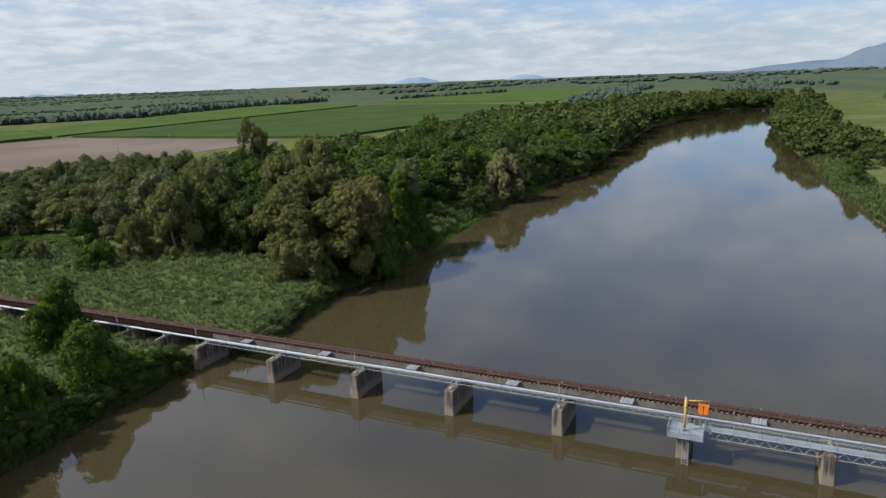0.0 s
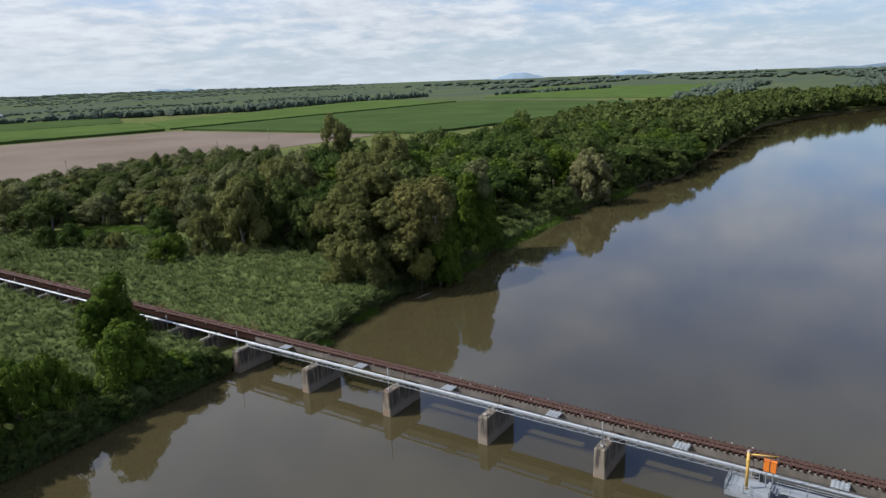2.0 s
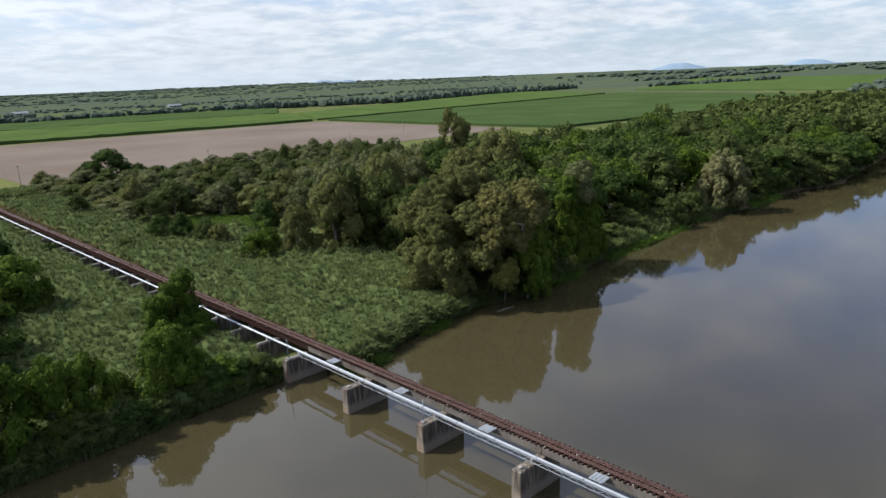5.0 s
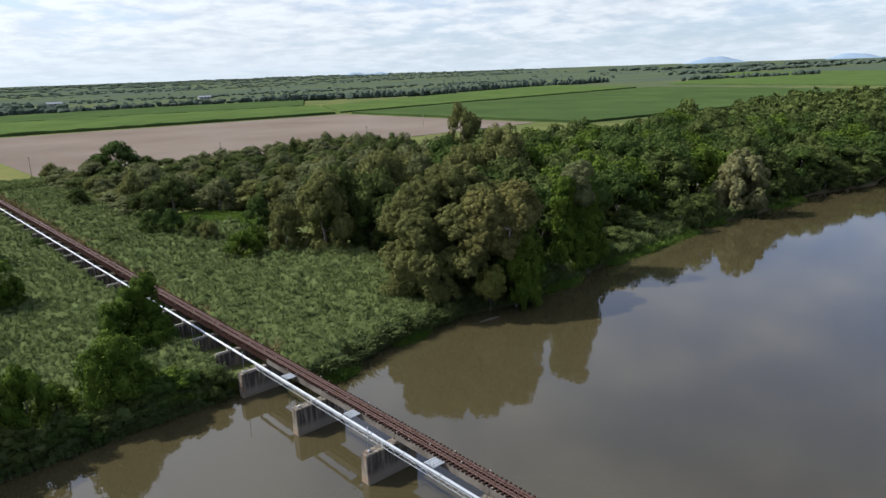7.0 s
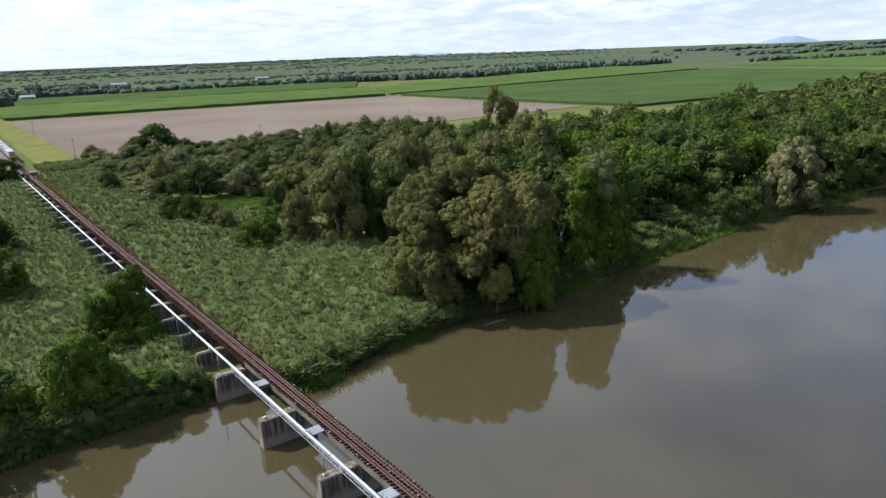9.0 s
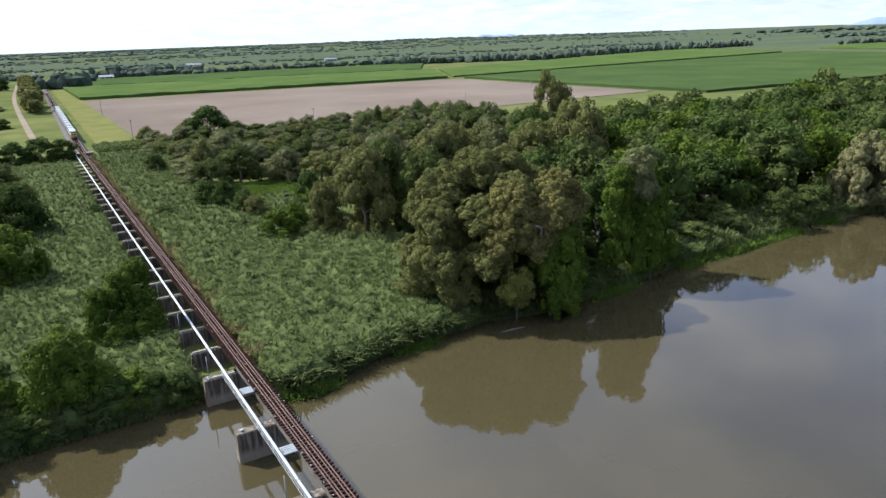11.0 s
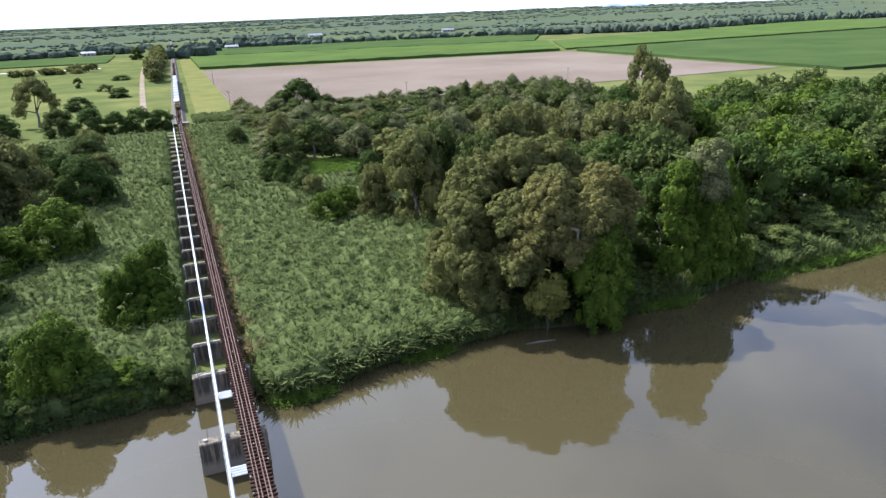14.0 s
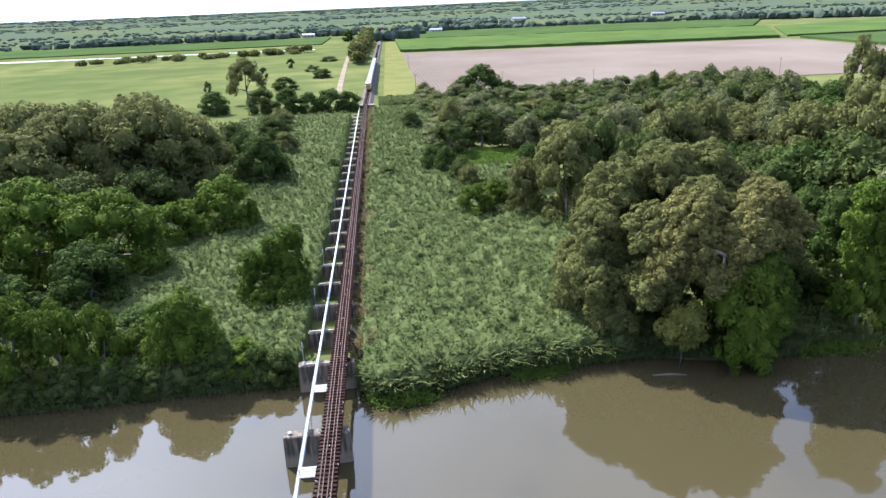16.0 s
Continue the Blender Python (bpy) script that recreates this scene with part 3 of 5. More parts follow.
for i in range(3):
    template("olive", "leaf_olive", dome_lumps(5, 2.0, 10, 15, (0.24, 0.38), skirt=5), 0.20, 13.6)
    template("gum", "leaf_olive", dome_lumps(5, 3.6, 10, 13, (0.20, 0.34), flat=0.7), 0.20, 15.6)
    template("dark", "leaf_dark", dome_lumps(5, 1.8, 10, 13, (0.26, 0.40), 0.9, skirt=5), 0.23, 11.7)
    template("vine", "leaf_vine", dome_lumps(5, 1.5, 10, 11, (0.26, 0.38), 1.1, skirt=5), 0.23, 11.7, droop=1.2, long=2.0)
    template("grey", "leaf_grey", dome_lumps(5, 1.5, 10, 13, (0.24, 0.38), skirt=5), 0.20, 12.7)
    template("mixed", "leaf_mixed", dome_lumps(5, 2.0, 10, 13, (0.25, 0.40), skirt=5), 0.22, 11.7)
    template("scrub_grey", "leaf_grey", dome_lumps(5, 1.5, 10, 9, (0.26, 0.42), 0.9, skirt=2), 0.29, 7.1, limbs=1)
    template("scrub_mixed", "leaf_mixed", dome_lumps(5, 1.5, 10, 9, (0.26, 0.42), 0.9, skirt=2), 0.29, 7.1, limbs=1)
    template("scrub_olive", "leaf_olive", dome_lumps(5, 1.5, 10, 9, (0.26, 0.42), 0.9, skirt=2), 0.29, 7.1, limbs=1)
    template("wood_dark", "leaf_dark", dome_lumps(5, 2.0, 10, 9, (0.26, 0.42), skirt=2), 0.29, 5.7, limbs=2)
    template("wood_mixed", "leaf_mixed", dome_lumps(5, 2.0, 10, 9, (0.26, 0.42), skirt=2), 0.29, 5.7, limbs=2)
    template("wood_olive", "leaf_olive", dome_lumps(5, 2.0, 10, 9, (0.26, 0.42), skirt=2), 0.29, 5.7, limbs=2)
    template("wood_vine", "leaf_vine", dome_lumps(5, 2.0, 10, 9, (0.26, 0.40), 1.0, skirt=2), 0.29, 5.7, droop=1.0, limbs=2)

# ---- reeds ----


def tufts(name, spots, blades, tall, wide, material, label, lean=0.45):
    """Bent grass blades in tufts: each a strip of two quads."""
    spots = np.repeat(np.asarray(spots), blades, 0)
    n = len(spots)
    a = RNG.uniform(0, 2 * math.pi, n)
    out = np.stack([np.cos(a), np.sin(a)], -1)
    h = tall * RNG.uniform(0.6, 1.2, n) * spots[:, 2]
    root = spots[:, :2] + out * RNG.uniform(0, 0.45, n)[:, None]
    z = land(root[:, 0], root[:, 1]) - 0.1
    side = np.stack([-out[:, 1], out[:, 0]], -1) * (wide * RNG.uniform(0.6, 1.3, n))[:, None]
    reach = (lean * h * RNG.uniform(0.4, 1.3, n))[:, None]
    mid, tip = root + out * reach * 0.4, root + out * reach
    P = lambda p, zz: np.concatenate([p, zz[:, None]], -1)
    v = np.stack([P(root, z), P(mid + side, z + h * 0.72), P(tip, z + h * RNG.uniform(0.75, 1.0, n)), P(mid - side, z + h * 0.72)], 1).reshape(-1, 3)
    faces = np.arange(4 * n).reshape(n, 4)
    return tagged(mesh_object(name, v, faces, material), label, "reeds", kind="stuff")


def reed_spots(count, x0, x1, y0, y1, keep):
    p = np.stack([RNG.uniform(x0, x1, count), RNG.uniform(y0, y1, count)], -1)
    ok = np.array([keep(x, y) for x, y in p])
    p = p[ok]
    mound = np.array([noise.noise((x * 0.42, y * 0.42, 3.0)) + 0.5 * noise.noise((x * 0.9, y * 0.9, 9.0)) for x, y in p])
    clump = np.clip(0.92 + 0.75 * mound, 0.35, 1.45) + RNG.uniform(-0.08, 0.1, len(p))
    return np.column_stack([p, clump])


# single trees: kind, x, y, height, width, label
for key, x, y, h, w, name, label in (
        ("vine", 80, 4, 20, 9, "vine_tree", "vine-covered tree on the river bank"),
        ("gum", 143, 111, 30, 15, "gum_tree", "tall open gum tree standing above the bush"),
        ("gum", 150, 112, 25, 13, "gum_tree", "tall gum tree beside a taller one"),
        ("olive", 106, 54, 28, 20, "gum_tree", "large olive-green gum tree with rounded foliage"),
        ("olive", 96, 60, 24, 17, "gum_tree", "olive-green gum tree in the bush"),
        ("olive", 43, 54, 22, 15, "tree", "olive-green tree with drooping foliage at the reed edge"),
        ("mixed", 50, 58, 22, 14, "tree", "dark green tree at the reed edge"),
        ("mixed", 56, 50, 20, 14, "tree", "dark green tree at the reed edge"),
        ("olive", 36, 60, 15, 9, "tree", "yellowish-olive small tree at the reed edge"),
        ("olive", 70, 68, 22, 17, "gum_tree", "broad olive gum tree behind the reeds"),
        ("grey", 62, 80, 20, 15, "gum_tree", "grey-green gum tree in the bush"),
        ("olive", 84, 84, 22, 16, "gum_tree", "broad olive gum tree in the bush"),
        ("vine", 26, 62, 8.5, 9, "bush", "bright green rounded bush at the reed edge"),
        ("vine", 31, 66, 8, 8, "bush", "bright green rounded bush at the reed edge"),
        ("dark", 42, 86, 11, 9, "bush", "dark green bush beside the grassy clearing"),
        ("dark", 23, 98, 9, 8, "bush", "dark green rounded bush near the bridge"),
        ("dark", 20, 106, 8, 8, "bush", "dark green rounded bush near the bridge"),
        ("mixed", 26, 90, 8, 8, "bush", "green rounded bush near the bridge"),
        ("olive", 27, 84, 8, 6, "bush", "yellowish bush beside darker bushes"),
        ("grey", 38, 155, 14, 17, "bush", "large rounded grey-green scrub bush"),
        ("grey", 46, 148, 11, 14, "bush", "large rounded grey-green scrub bush"),
        ("dark", 51, 233, 16, 22, "tree", "broad dark green tree at the edge of the ploughed field"),
        ("dark", 45, 238, 11, 13, "tree", "dark green tree at the edge of the ploughed field"),
        ("mixed", 17, 165, 8, 8, "bush", "rounded bush beside the reeds"),
        ("mixed", 113, 189, 15, 5, "tree", "narrow upright tree above the bushes"),
        ("mixed", 104, 184, 12, 7, "tree", "small tree above the bushes"),
        ("mixed", 37, 9, 6.5, 9, "bush", "dark undergrowth below the great bank tree"),
        ("mixed", 45, 7, 7, 10, "bush", "dark undergrowth below the great bank tree"),
        ("mixed", 53, 8, 8, 11, "bush", "dark undergrowth below the great bank tree"),
        ("dark", 60, 6, 8, 9, "bush", "dark leafy undergrowth on the bank"),
        ("mixed", 65, 10, 9, 10, "bush", "dark leafy undergrowth on the bank"),
        ("mixed", 64, 18, 13, 12, "tree", "green tree behind the bank"),
        ("dark", 74, 12, 17, 13, "tree", "dark green tree behind the vine-hung tree"),
        ("mixed", 88, 8, 5, 10, "bush", "low dull green shrub on the bank"),
        ("mixed", 98, 9, 5, 11, "bush", "low dull green shrub on the bank"),
        ("mixed", 110, 10, 5.5, 12, "bush", "low dull green shrub on the bank"),
        # west of the bridge
        ("olive", -80, 100, 28, 27, "gum_tree", "rounded grey-olive gum tree in shade"),
        ("olive", -72, 78, 23, 23, "gum_tree", "rounded grey-olive gum tree in shade"),
        ("mixed", -46, 76, 13, 16, "tree", "dark green tree below taller gums"),
        ("mixed", -58, 68, 14, 17, "tree", "dark green tree below taller gums"),
        ("mixed", -74, 58, 14, 18, "tree", "dark green tree below taller gums"),
        ("vine", -70, 42, 15, 18, "tree", "broad bright-topped tree with dark inside"),
        ("dark", -52, 22, 10, 13, "tree", "dark leafy tree near the bank"),
        ("dark", -30, 18, 5, 9, "bush", "dark low bush near the bank"),
        ("dark", -80, 26, 12, 18, "tree", "dark leafy tree near the bank"),
        ("dark", -44, 125, 12, 15, "tree", "dark leafy tree at the pasture edge"),
        ("dark", -60, 132, 11, 14, "tree", "dark leafy tree at the pasture edge"),
        ("dark", -76, 122, 12, 16, "tree", "dark leafy tree at the pasture edge"),
        ("vine", -27, 64, 13, 15, "tree", "round bright-topped bushy tree among reeds"),
        ("vine", -35, 57, 10, 12, "bush", "leafy bush among reeds"),
        ("vine", -21, 63, 8, 4, "bush", "narrow vine-covered stump beside a round tree"),
        ("dark", -25, 101, 14, 16, "tree", "dark leafy tree at the reed edge"),
        ("dark", -30, 112, 13, 14, "tree", "dark leafy tree at the reed edge"),
        ("olive", -50, 92, 28, 26, "gum_tree", "huge rounded grey-olive gum tree"),
        ("olive", -65, 92, 28, 27, "gum_tree", "huge rounded grey-olive gum tree"),
        ("olive", -41, 100, 21, 20, "gum_tree", "rounded grey-olive gum tree in shade"),
        ("olive", -56, 112, 27, 25, "gum_tree", "rounded grey-olive gum tree behind others"),
        ("vine", -42, 42, 17, 20, "tree", "broad bright-topped tree with dark inside"),
        ("vine", -56, 44, 19, 22, "tree", "broad bright-topped tree with dark inside"),
        ("dark", -41, 29, 12, 13, "tree", "dark leafy tree near the bank"),
        ("dark", -62, 30, 11, 16, "tree", "dark leafy tree near the bank"),
        ("gum", -57, 266, 22, 20, "gum_tree", "dark solitary gum tree with bare lower stems"),
        ("mixed", -28, 150, 12, 13, "bush", "dull green bush below a gum tree"),
        ("mixed", -38, 138, 12, 12, "bush", "dull green bush below a gum tree"),
        ("olive", -23, 136, 9, 9, "bush", "pale olive rounded scrub bush"),
        ("dark", -7, 226, 9, 11, "tree", "dark green tree in a hedge"),
        ("dark", -15, 225, 10, 12, "tree", "dark green tree in a hedge"),
        ("dark", -24, 224, 9, 12, "tree", "dark green tree in a hedge"),
        ("dark", -33, 225, 11, 14, "tree", "dark green tree in a hedge"),
        ("mixed", -45, 232, 11, 14, "tree", "dull green tree in a hedge"),
        ("dark", -66, 236, 10, 15, "tree", "dark green tree in the pasture"),
        ("olive", -30, 183, 9, 11, "bush", "pale olive rounded scrub bush"),
        ("dark", -46, 322, 7, 15, "tree", "dark spreading tree in the pasture"),
        ("dark", -30, 380, 6, 14, "tree", "dark spreading tree in the pasture"),
        ("dark", -34, 520, 4, 15, "tree", "low dark spreading tree in the pasture"),
        ("dark", -30, 838, 15, 17, "tree", "round dark tree beside the farm track"),
        ("dark", -7, 111, 5, 4.5, "bush", "small dark bush standing in the reeds"),
        ("mixed", 8, 100, 4.5, 6, "bush", "low bush in the reeds beside the bridge"),
):
    plant(key, x, y, h, w, name, label, "shrub" if name == "bush" else "tree")

# vine-covered stands beside the bridge
tree("vine_tree", at_ground(-11.5, 26.0), [(2.0, -5.0, 3.0, 2.1, 1.3), (-1.2, -5.2, 2.6, 2.1, 1.2), (4.0, -4.4, 2.4, 1.8, 1.3), (3.4, -2.4, 3.6, 2.3, 1.5), (0.2, -3.0, 2.8, 2.4, 1.3), (2.4, -0.8, 7.2, 2.0, 1.5), (-3.2, -1.2, 6.2, 2.2, 1.5), (-1, -0.5, 8.0, 2.2, 1.5), (1.4, 0.4, 9.4, 2.1, 1.4), (3.3, 1.2, 10.4, 2.0, 1.4), (3.6, 0.5, 5, 2.2, 1.7), (0.6, -0.6, 4, 2.4, 1.4), (-3.8, -1.8, 2.6, 2.0, 1.3)],
     0.21, 20.0, "leaf_vine", "row of trees smothered in vines beside the bridge", girth=0.3, droop=1.2, long=1.9)
tree("vine_tree", at_ground(-20.5, 6.0), [(0, 0, 8.2, 2.7, 1.2), (-2.2, -0.6, 6.8, 2.4, 1.5), (2.2, 0.2, 6.5, 2.4, 1.5), (0.5, -1.6, 4.4, 2.6, 1.4), (3.6, -0.8, 3.6, 2.2, 1.4), (-3.0, -1.4, 3.4, 2.2, 1.5)],
     0.21, 20.0, "leaf_vine", "thick vine-covered tree on the muddy bank", girth=0.3, droop=1.2, long=1.9)
for i, (x, y, h, w) in enumerate(((-31, 6, 11, 6.5), (-36, 5, 12, 8), (-42, 5.5, 13, 9.5), (-49, 5, 12.5, 10), (-57, 7, 13, 11), (-66, 8, 13, 12), (-27, 8, 6, 6), (-13, 5, 4.5, 8), (-7.5, 4.5, 3, 5))):
    plant("vine", x, y, h, w, "vine_tree", "vine-covered tree in shade on the muddy bank", "tree", "vine trees along the west bank")

for x in np.arange(-62, -5, 3.6):
    plant("dark" if RNG.random() < 0.6 else "mixed", x + RNG.uniform(-1, 1), float(along(NORTH_BANK, x)) + RNG.uniform(0.9, 2.0), RNG.uniform(3.2, 6.0), RNG.uniform(4, 6), "bush", "dark tangled bush overhanging the muddy bank", "shrub", "bushes along the west bank")
for x in np.arange(126, 300, 5.5):
    if abs(x - 157) > 9:
        plant("scrub_mixed", x + RNG.uniform(-1, 1), float(along(NORTH_BANK, x)) + RNG.uniform(1.5, 4), RNG.uniform(5, 9), RNG.uniform(6.5, 10), "bush", "dull green bush at the water's edge", "shrub", "bushes along the east bank")
for x, y in [(px + RNG.uniform(-2, 2), RNG.uniform(14, 24)) for px in np.arange(86, 150, 4.5)]:
    plant("scrub_mixed", x, y, RNG.uniform(5, 9), RNG.uniform(8, 11), "bush", "dark undergrowth below the forest edge", "shrub", "bushes along the east bank")
for x, y in ((60, 2), (66, 3), (78, 4), (86, 5)):
    plant("mixed", x, y, RNG.uniform(3, 5), RNG.uniform(6, 8), "bush", "dull green bush at the water's edge", "shrub", "bushes along the east bank")

tree("tree", at_ground(73.5, 2.5), [(0, 0, 21, 3.2, 0.9), (2.2, 1, 19.5, 2.6, 0.9), (-2, 0.5, 19, 2.6, 0.9), (0.5, -1.5, 17.5, 2.8, 1.0), (1.2, -1, 23, 2.2, 0.9), (2.6, -0.5, 16.5, 2.2, 1.0)],
     0.22, 20.0, "leaf_grey", "grey-green tree crown rising above vine-hung stems", girth=0.35)
tree("vine_tree", at_ground(69.5, 2.0), [(0, 0, 19.5, 2.4, 1.1), (-1.4, -0.4, 16.5, 2.2, 1.6), (1.2, 0, 15.5, 2.0, 1.7), (-2.2, -0.6, 11.5, 1.8, 2.0), (0.2, -0.8, 10.5, 1.8, 2.2), (-1.2, -0.8, 6, 1.7, 2.0), (1.6, -0.4, 6.5, 1.6, 2.2), (-3.0, -0.4, 6, 1.4, 2.0)],
     0.22, 20.0, "leaf_vine", "tall tree hung with long green vines above the water", girth=0.3, droop=1.8, long=2.2)
tree("vine_tree", at_ground(77.0, 1.0), [(0, 0, 11.5, 1.9, 1.6), (0.3, -0.5, 7.5, 1.7, 2.2), (-0.6, -0.6, 4.0, 1.5, 2.0), (1.2, -0.2, 5.0, 1.5, 2.0)],
     0.22, 20.0, "leaf_vine", "narrow column of hanging green vines above the water", girth=0.25, droop=1.8, long=2.2)

tree("vine_tree", at_ground(73.3, 1.2), [(0, 0, 13.2, 1.9, 1.7), (0.6, -0.3, 9.0, 1.8, 2.1), (-0.6, -0.4, 8.0, 1.6, 2.2), (-0.3, -0.5, 4.2, 1.7, 1.9), (0.9, -0.4, 4.0, 1.6, 1.9)],
     0.22, 20.0, "leaf_vine", "stems hung with long green vines below a grey-green crown", girth=0.2, droop=1.8, long=2.2)

# the pale weeping tree
pale = dome_lumps(8.5, 4, 17.0, 16, (0.24, 0.34), 1.35, skirt=7)
tree("weeping_tree", at_ground(157, 5.5), pale, 0.34, 13.0, "leaf_pale", "pale straw-green weeping tree on the river bank", girth=0.4, droop=2.5, long=2.4)

# riverside forest: the nearer trees singly, the far ones as one wood


def forest_spots(x0, x1, depth0, depth1, gap):
    for gx in np.arange(x0, x1, gap):
        for gy in np.arange(depth0, depth1, gap):
            x, y = gx + RNG.uniform(-0.4, 0.4) * gap, gy + RNG.uniform(-0.4, 0.4) * gap
            yield x, y + float(along(NORTH_BANK, x))


kinds = ("wood_dark", "wood_vine", "wood_mixed", "wood_mixed", "wood_dark")
for x, y in forest_spots(84, 300, 7, 108, 10.5):
    if math.hypot(x - 157, y - 4) < 14 or (x < 136 and y < 19) or (x < 200 and y < 9) or (x < 128 and y > 75 + (x - 84) * 0.6) or (x < 112 and y > 42):
        continue
    h = RNG.uniform(14, 21) * (0.8 if y < 14 else 1.0)
    plant(kinds[int(RNG.integers(5))], x, y, h, RNG.uniform(15, 21), "tree", "leafy dark green tree of the riverside forest", "tree", "riverside forest")
for x, y in forest_spots(58, 84, 22, 60, 8):
    plant("mixed" if RNG.random() < 0.5 else "dark", x, y, RNG.uniform(12, 17), RNG.uniform(11, 15), "tree", "dark green tree behind the great bank tree", "tree", "riverside forest")

# palms above the scrub


def palm(x, y, top, label, spread):
    """A ringed thin trunk with a head of arching fronds, each a rib with drooping leaflets."""
    foot = float(land(x, y)) - 0.2
    tr = thing("palm_tree", pose(x, y, foot), label, "palm")
    high = top - foot
    part("trunk", tube(bmesh.new(), [(0, 0, 0), (0.15, 0.1, high * 0.5), (0, 0, high)], [0.26, 0.19, 0.16], 8), "bark", tr, smooth=True)
    for k in range(16):
        a, rise = 2.39996 * k, 0.9 - 1.5 * k / 16
        vs, fs = [], []
        for i in range(9):
            u = i / 8
            r, z = spread * u * math.cos(rise * 0.6), high + spread * (rise * u - 0.75 * u * u)
            w = 0.75 * math.sin(math.pi * min(1, u + 0.12)) + 0.04
            c, sn = math.cos(a), math.sin(a)
            vs += [(r * c - w * sn, r * sn + w * c, z - 0.55 * w), (r * c, r * sn, z), (r * c + w * sn, r * sn - w * c, z - 0.55 * w)]
        for i in range(8):
            b = 3 * i
            fs += [[b, b + 1, b + 4, b + 3], [b + 1, b + 2, b + 5, b + 4]]
        mesh_object("frond", vs, fs, "leaf_mixed", tr)


palm(159, 71.4, 19.0, "tall green palm standing above the scrub", 3.6)
palm(166, 84, 23.0, "thin tall palm with a pale ragged head", 2.6)
palm(164, 64, 17.5, "green palm beside a taller one", 3.4)

# scrub between the reeds and the ploughed field
for x, y in [(px + RNG.uniform(-4, 4), py + RNG.uniform(-4, 4)) for px in np.arange(28, 175, 10.5) for py in np.arange(95, 245, 10.5)]:
    edge = 20 + max(0, 150 - y) * 0.10
    if x < edge or math.hypot(x - 40, (y - 112) * 0.72) < 16 or (y < 115 and x < 60) or y > 246 - (x - 28) * 0.12:
        continue
    tall = RNG.uniform(5, 9) if y > 150 else RNG.uniform(7, 14)
    plant(("scrub_grey", "scrub_mixed", "scrub_grey", "scrub_olive", "scrub_mixed")[int(RNG.integers(5))], x, y, tall + max(0, (x - 60) * 0.04), RNG.uniform(9.5, 15), "bush", "dense grey-green scrub bush", "shrub", "scrub between reeds and field")


def wood(name, spots, label, leaf=1.8, per_m2=0.6, material="leaf_mixed"):
    lumps_v, lumps_f, n0 = [], [], 0
    for x, y, h, w in spots:
        z = float(land(x, y))
        lumps = [(RNG.uniform(-0.3, 0.3) * w, RNG.uniform(-0.3, 0.3) * w, h * RNG.uniform(0.35, 0.72), w * RNG.uniform(0.26, 0.38), h / w * 0.8) for _ in range(4)]
        v, f = crown_mesh(lumps, leaf, per_m2, 0.6, 1)
        lumps_v.append(v + np.array([x, y, z])), lumps_f.append([[i + n0 for i in row] for row in f])
        n0 += len(v)
    return tagged(mesh_object(name, np.concatenate(lumps_v), [r for c in lumps_f for r in c], material), label, "woodland", kind="stuff")


def strip(a, b, gap, width, h, w):
    a, b = np.array(a, float), np.array(b, float)
    n = int(np.linalg.norm(b - a) / gap)
    for i in range(n):
        p = a + (b - a) * (i + RNG.random()) / n + RNG.uniform(-width, width, 2)
        yield p[0], p[1], h * RNG.uniform(0.6, 1.15), w * RNG.uniform(0.7, 1.3)


wood("far_wood", [(x, y, RNG.uniform(14, 22), RNG.uniform(12, 17)) for x, y in forest_spots(300, 860, 4, 120, 12)], "dense forest along the far river bank", 1.8, 0.35)
wood("far_wood", [(x, -y + float(along(SOUTH_BANK, x)) + float(along(NORTH_BANK, x)), RNG.uniform(10, 17), RNG.uniform(11, 15)) for x, y in forest_spots(298, 830, 3, 26, 11)], "line of dark trees on the opposite bank", 1.6, 0.5)
spots = []
for a, b, gap, width, h, w in (((170, 1010), (470, 1000), 3.0, 30, 9, 12), ((470, 960), (760, 800), 2.4, 16, 12, 13), ((760, 860), (1300, 880), 3.6, 12, 13, 11),
                               ((-420, 1000), (-40, 1030), 3.2, 16, 11, 13), ((40, 1020), (180, 1000), 2.6, 18, 11, 13), ((-900, 1050), (-420, 1020), 7, 26, 9, 13), ((36, 830), (60, 940), 6, 10, 13, 10),
                               ((6, 800), (46, 795), 4, 10, 15, 15), ((70, 1020), (115, 1000), 5, 8, 15, 15), ((-130, 1270), (-14, 1140), 5, 18, 17, 17), ((122, 1214), (228, 1072), 6, 10, 13, 15),
                               ((1350, 700), (1700, 560), 6, 8, 11, 12), ((900, 150), (1900, 250), 6, 40, 13, 14), ((820, -60), (1700, -40), 6, 40, 13, 14),
                               ((1700, -150), (2800, 100), 9, 70, 12, 18), ((600, -190), (1300, -280), 7, 14, 12, 13), ((250, 1500), (1500, 1300), 10, 34, 10, 16),
                               ((-1200, 1500), (250, 1600), 13, 34, 9, 16), ((-1500, 1250), (-300, 1260), 12, 30, 10, 14), ((-2200, 2400), (2600, 2300), 14, 90, 10, 30), ((1900, 1000), (3000, 900), 9, 90, 12, 24),
                               ((-2400, 3300), (3400, 3000), 18, 120, 11, 48), ((2600, 1700), (3900, 600), 12, 180, 13, 40), ((2600, 500), (4200, -600), 12, 180, 13, 40),
                               ((-2600, 4200), (3000, 3900), 14, 160, 14, 60)):
    low = 0.42 if min(a[1], b[1]) > 1100 else 1.0
    if low < 1:
        gap, w, width = gap / 2.6, w / 1.8, width * 2.6
    spots += list(strip(a, b, gap, width, h * low, w))


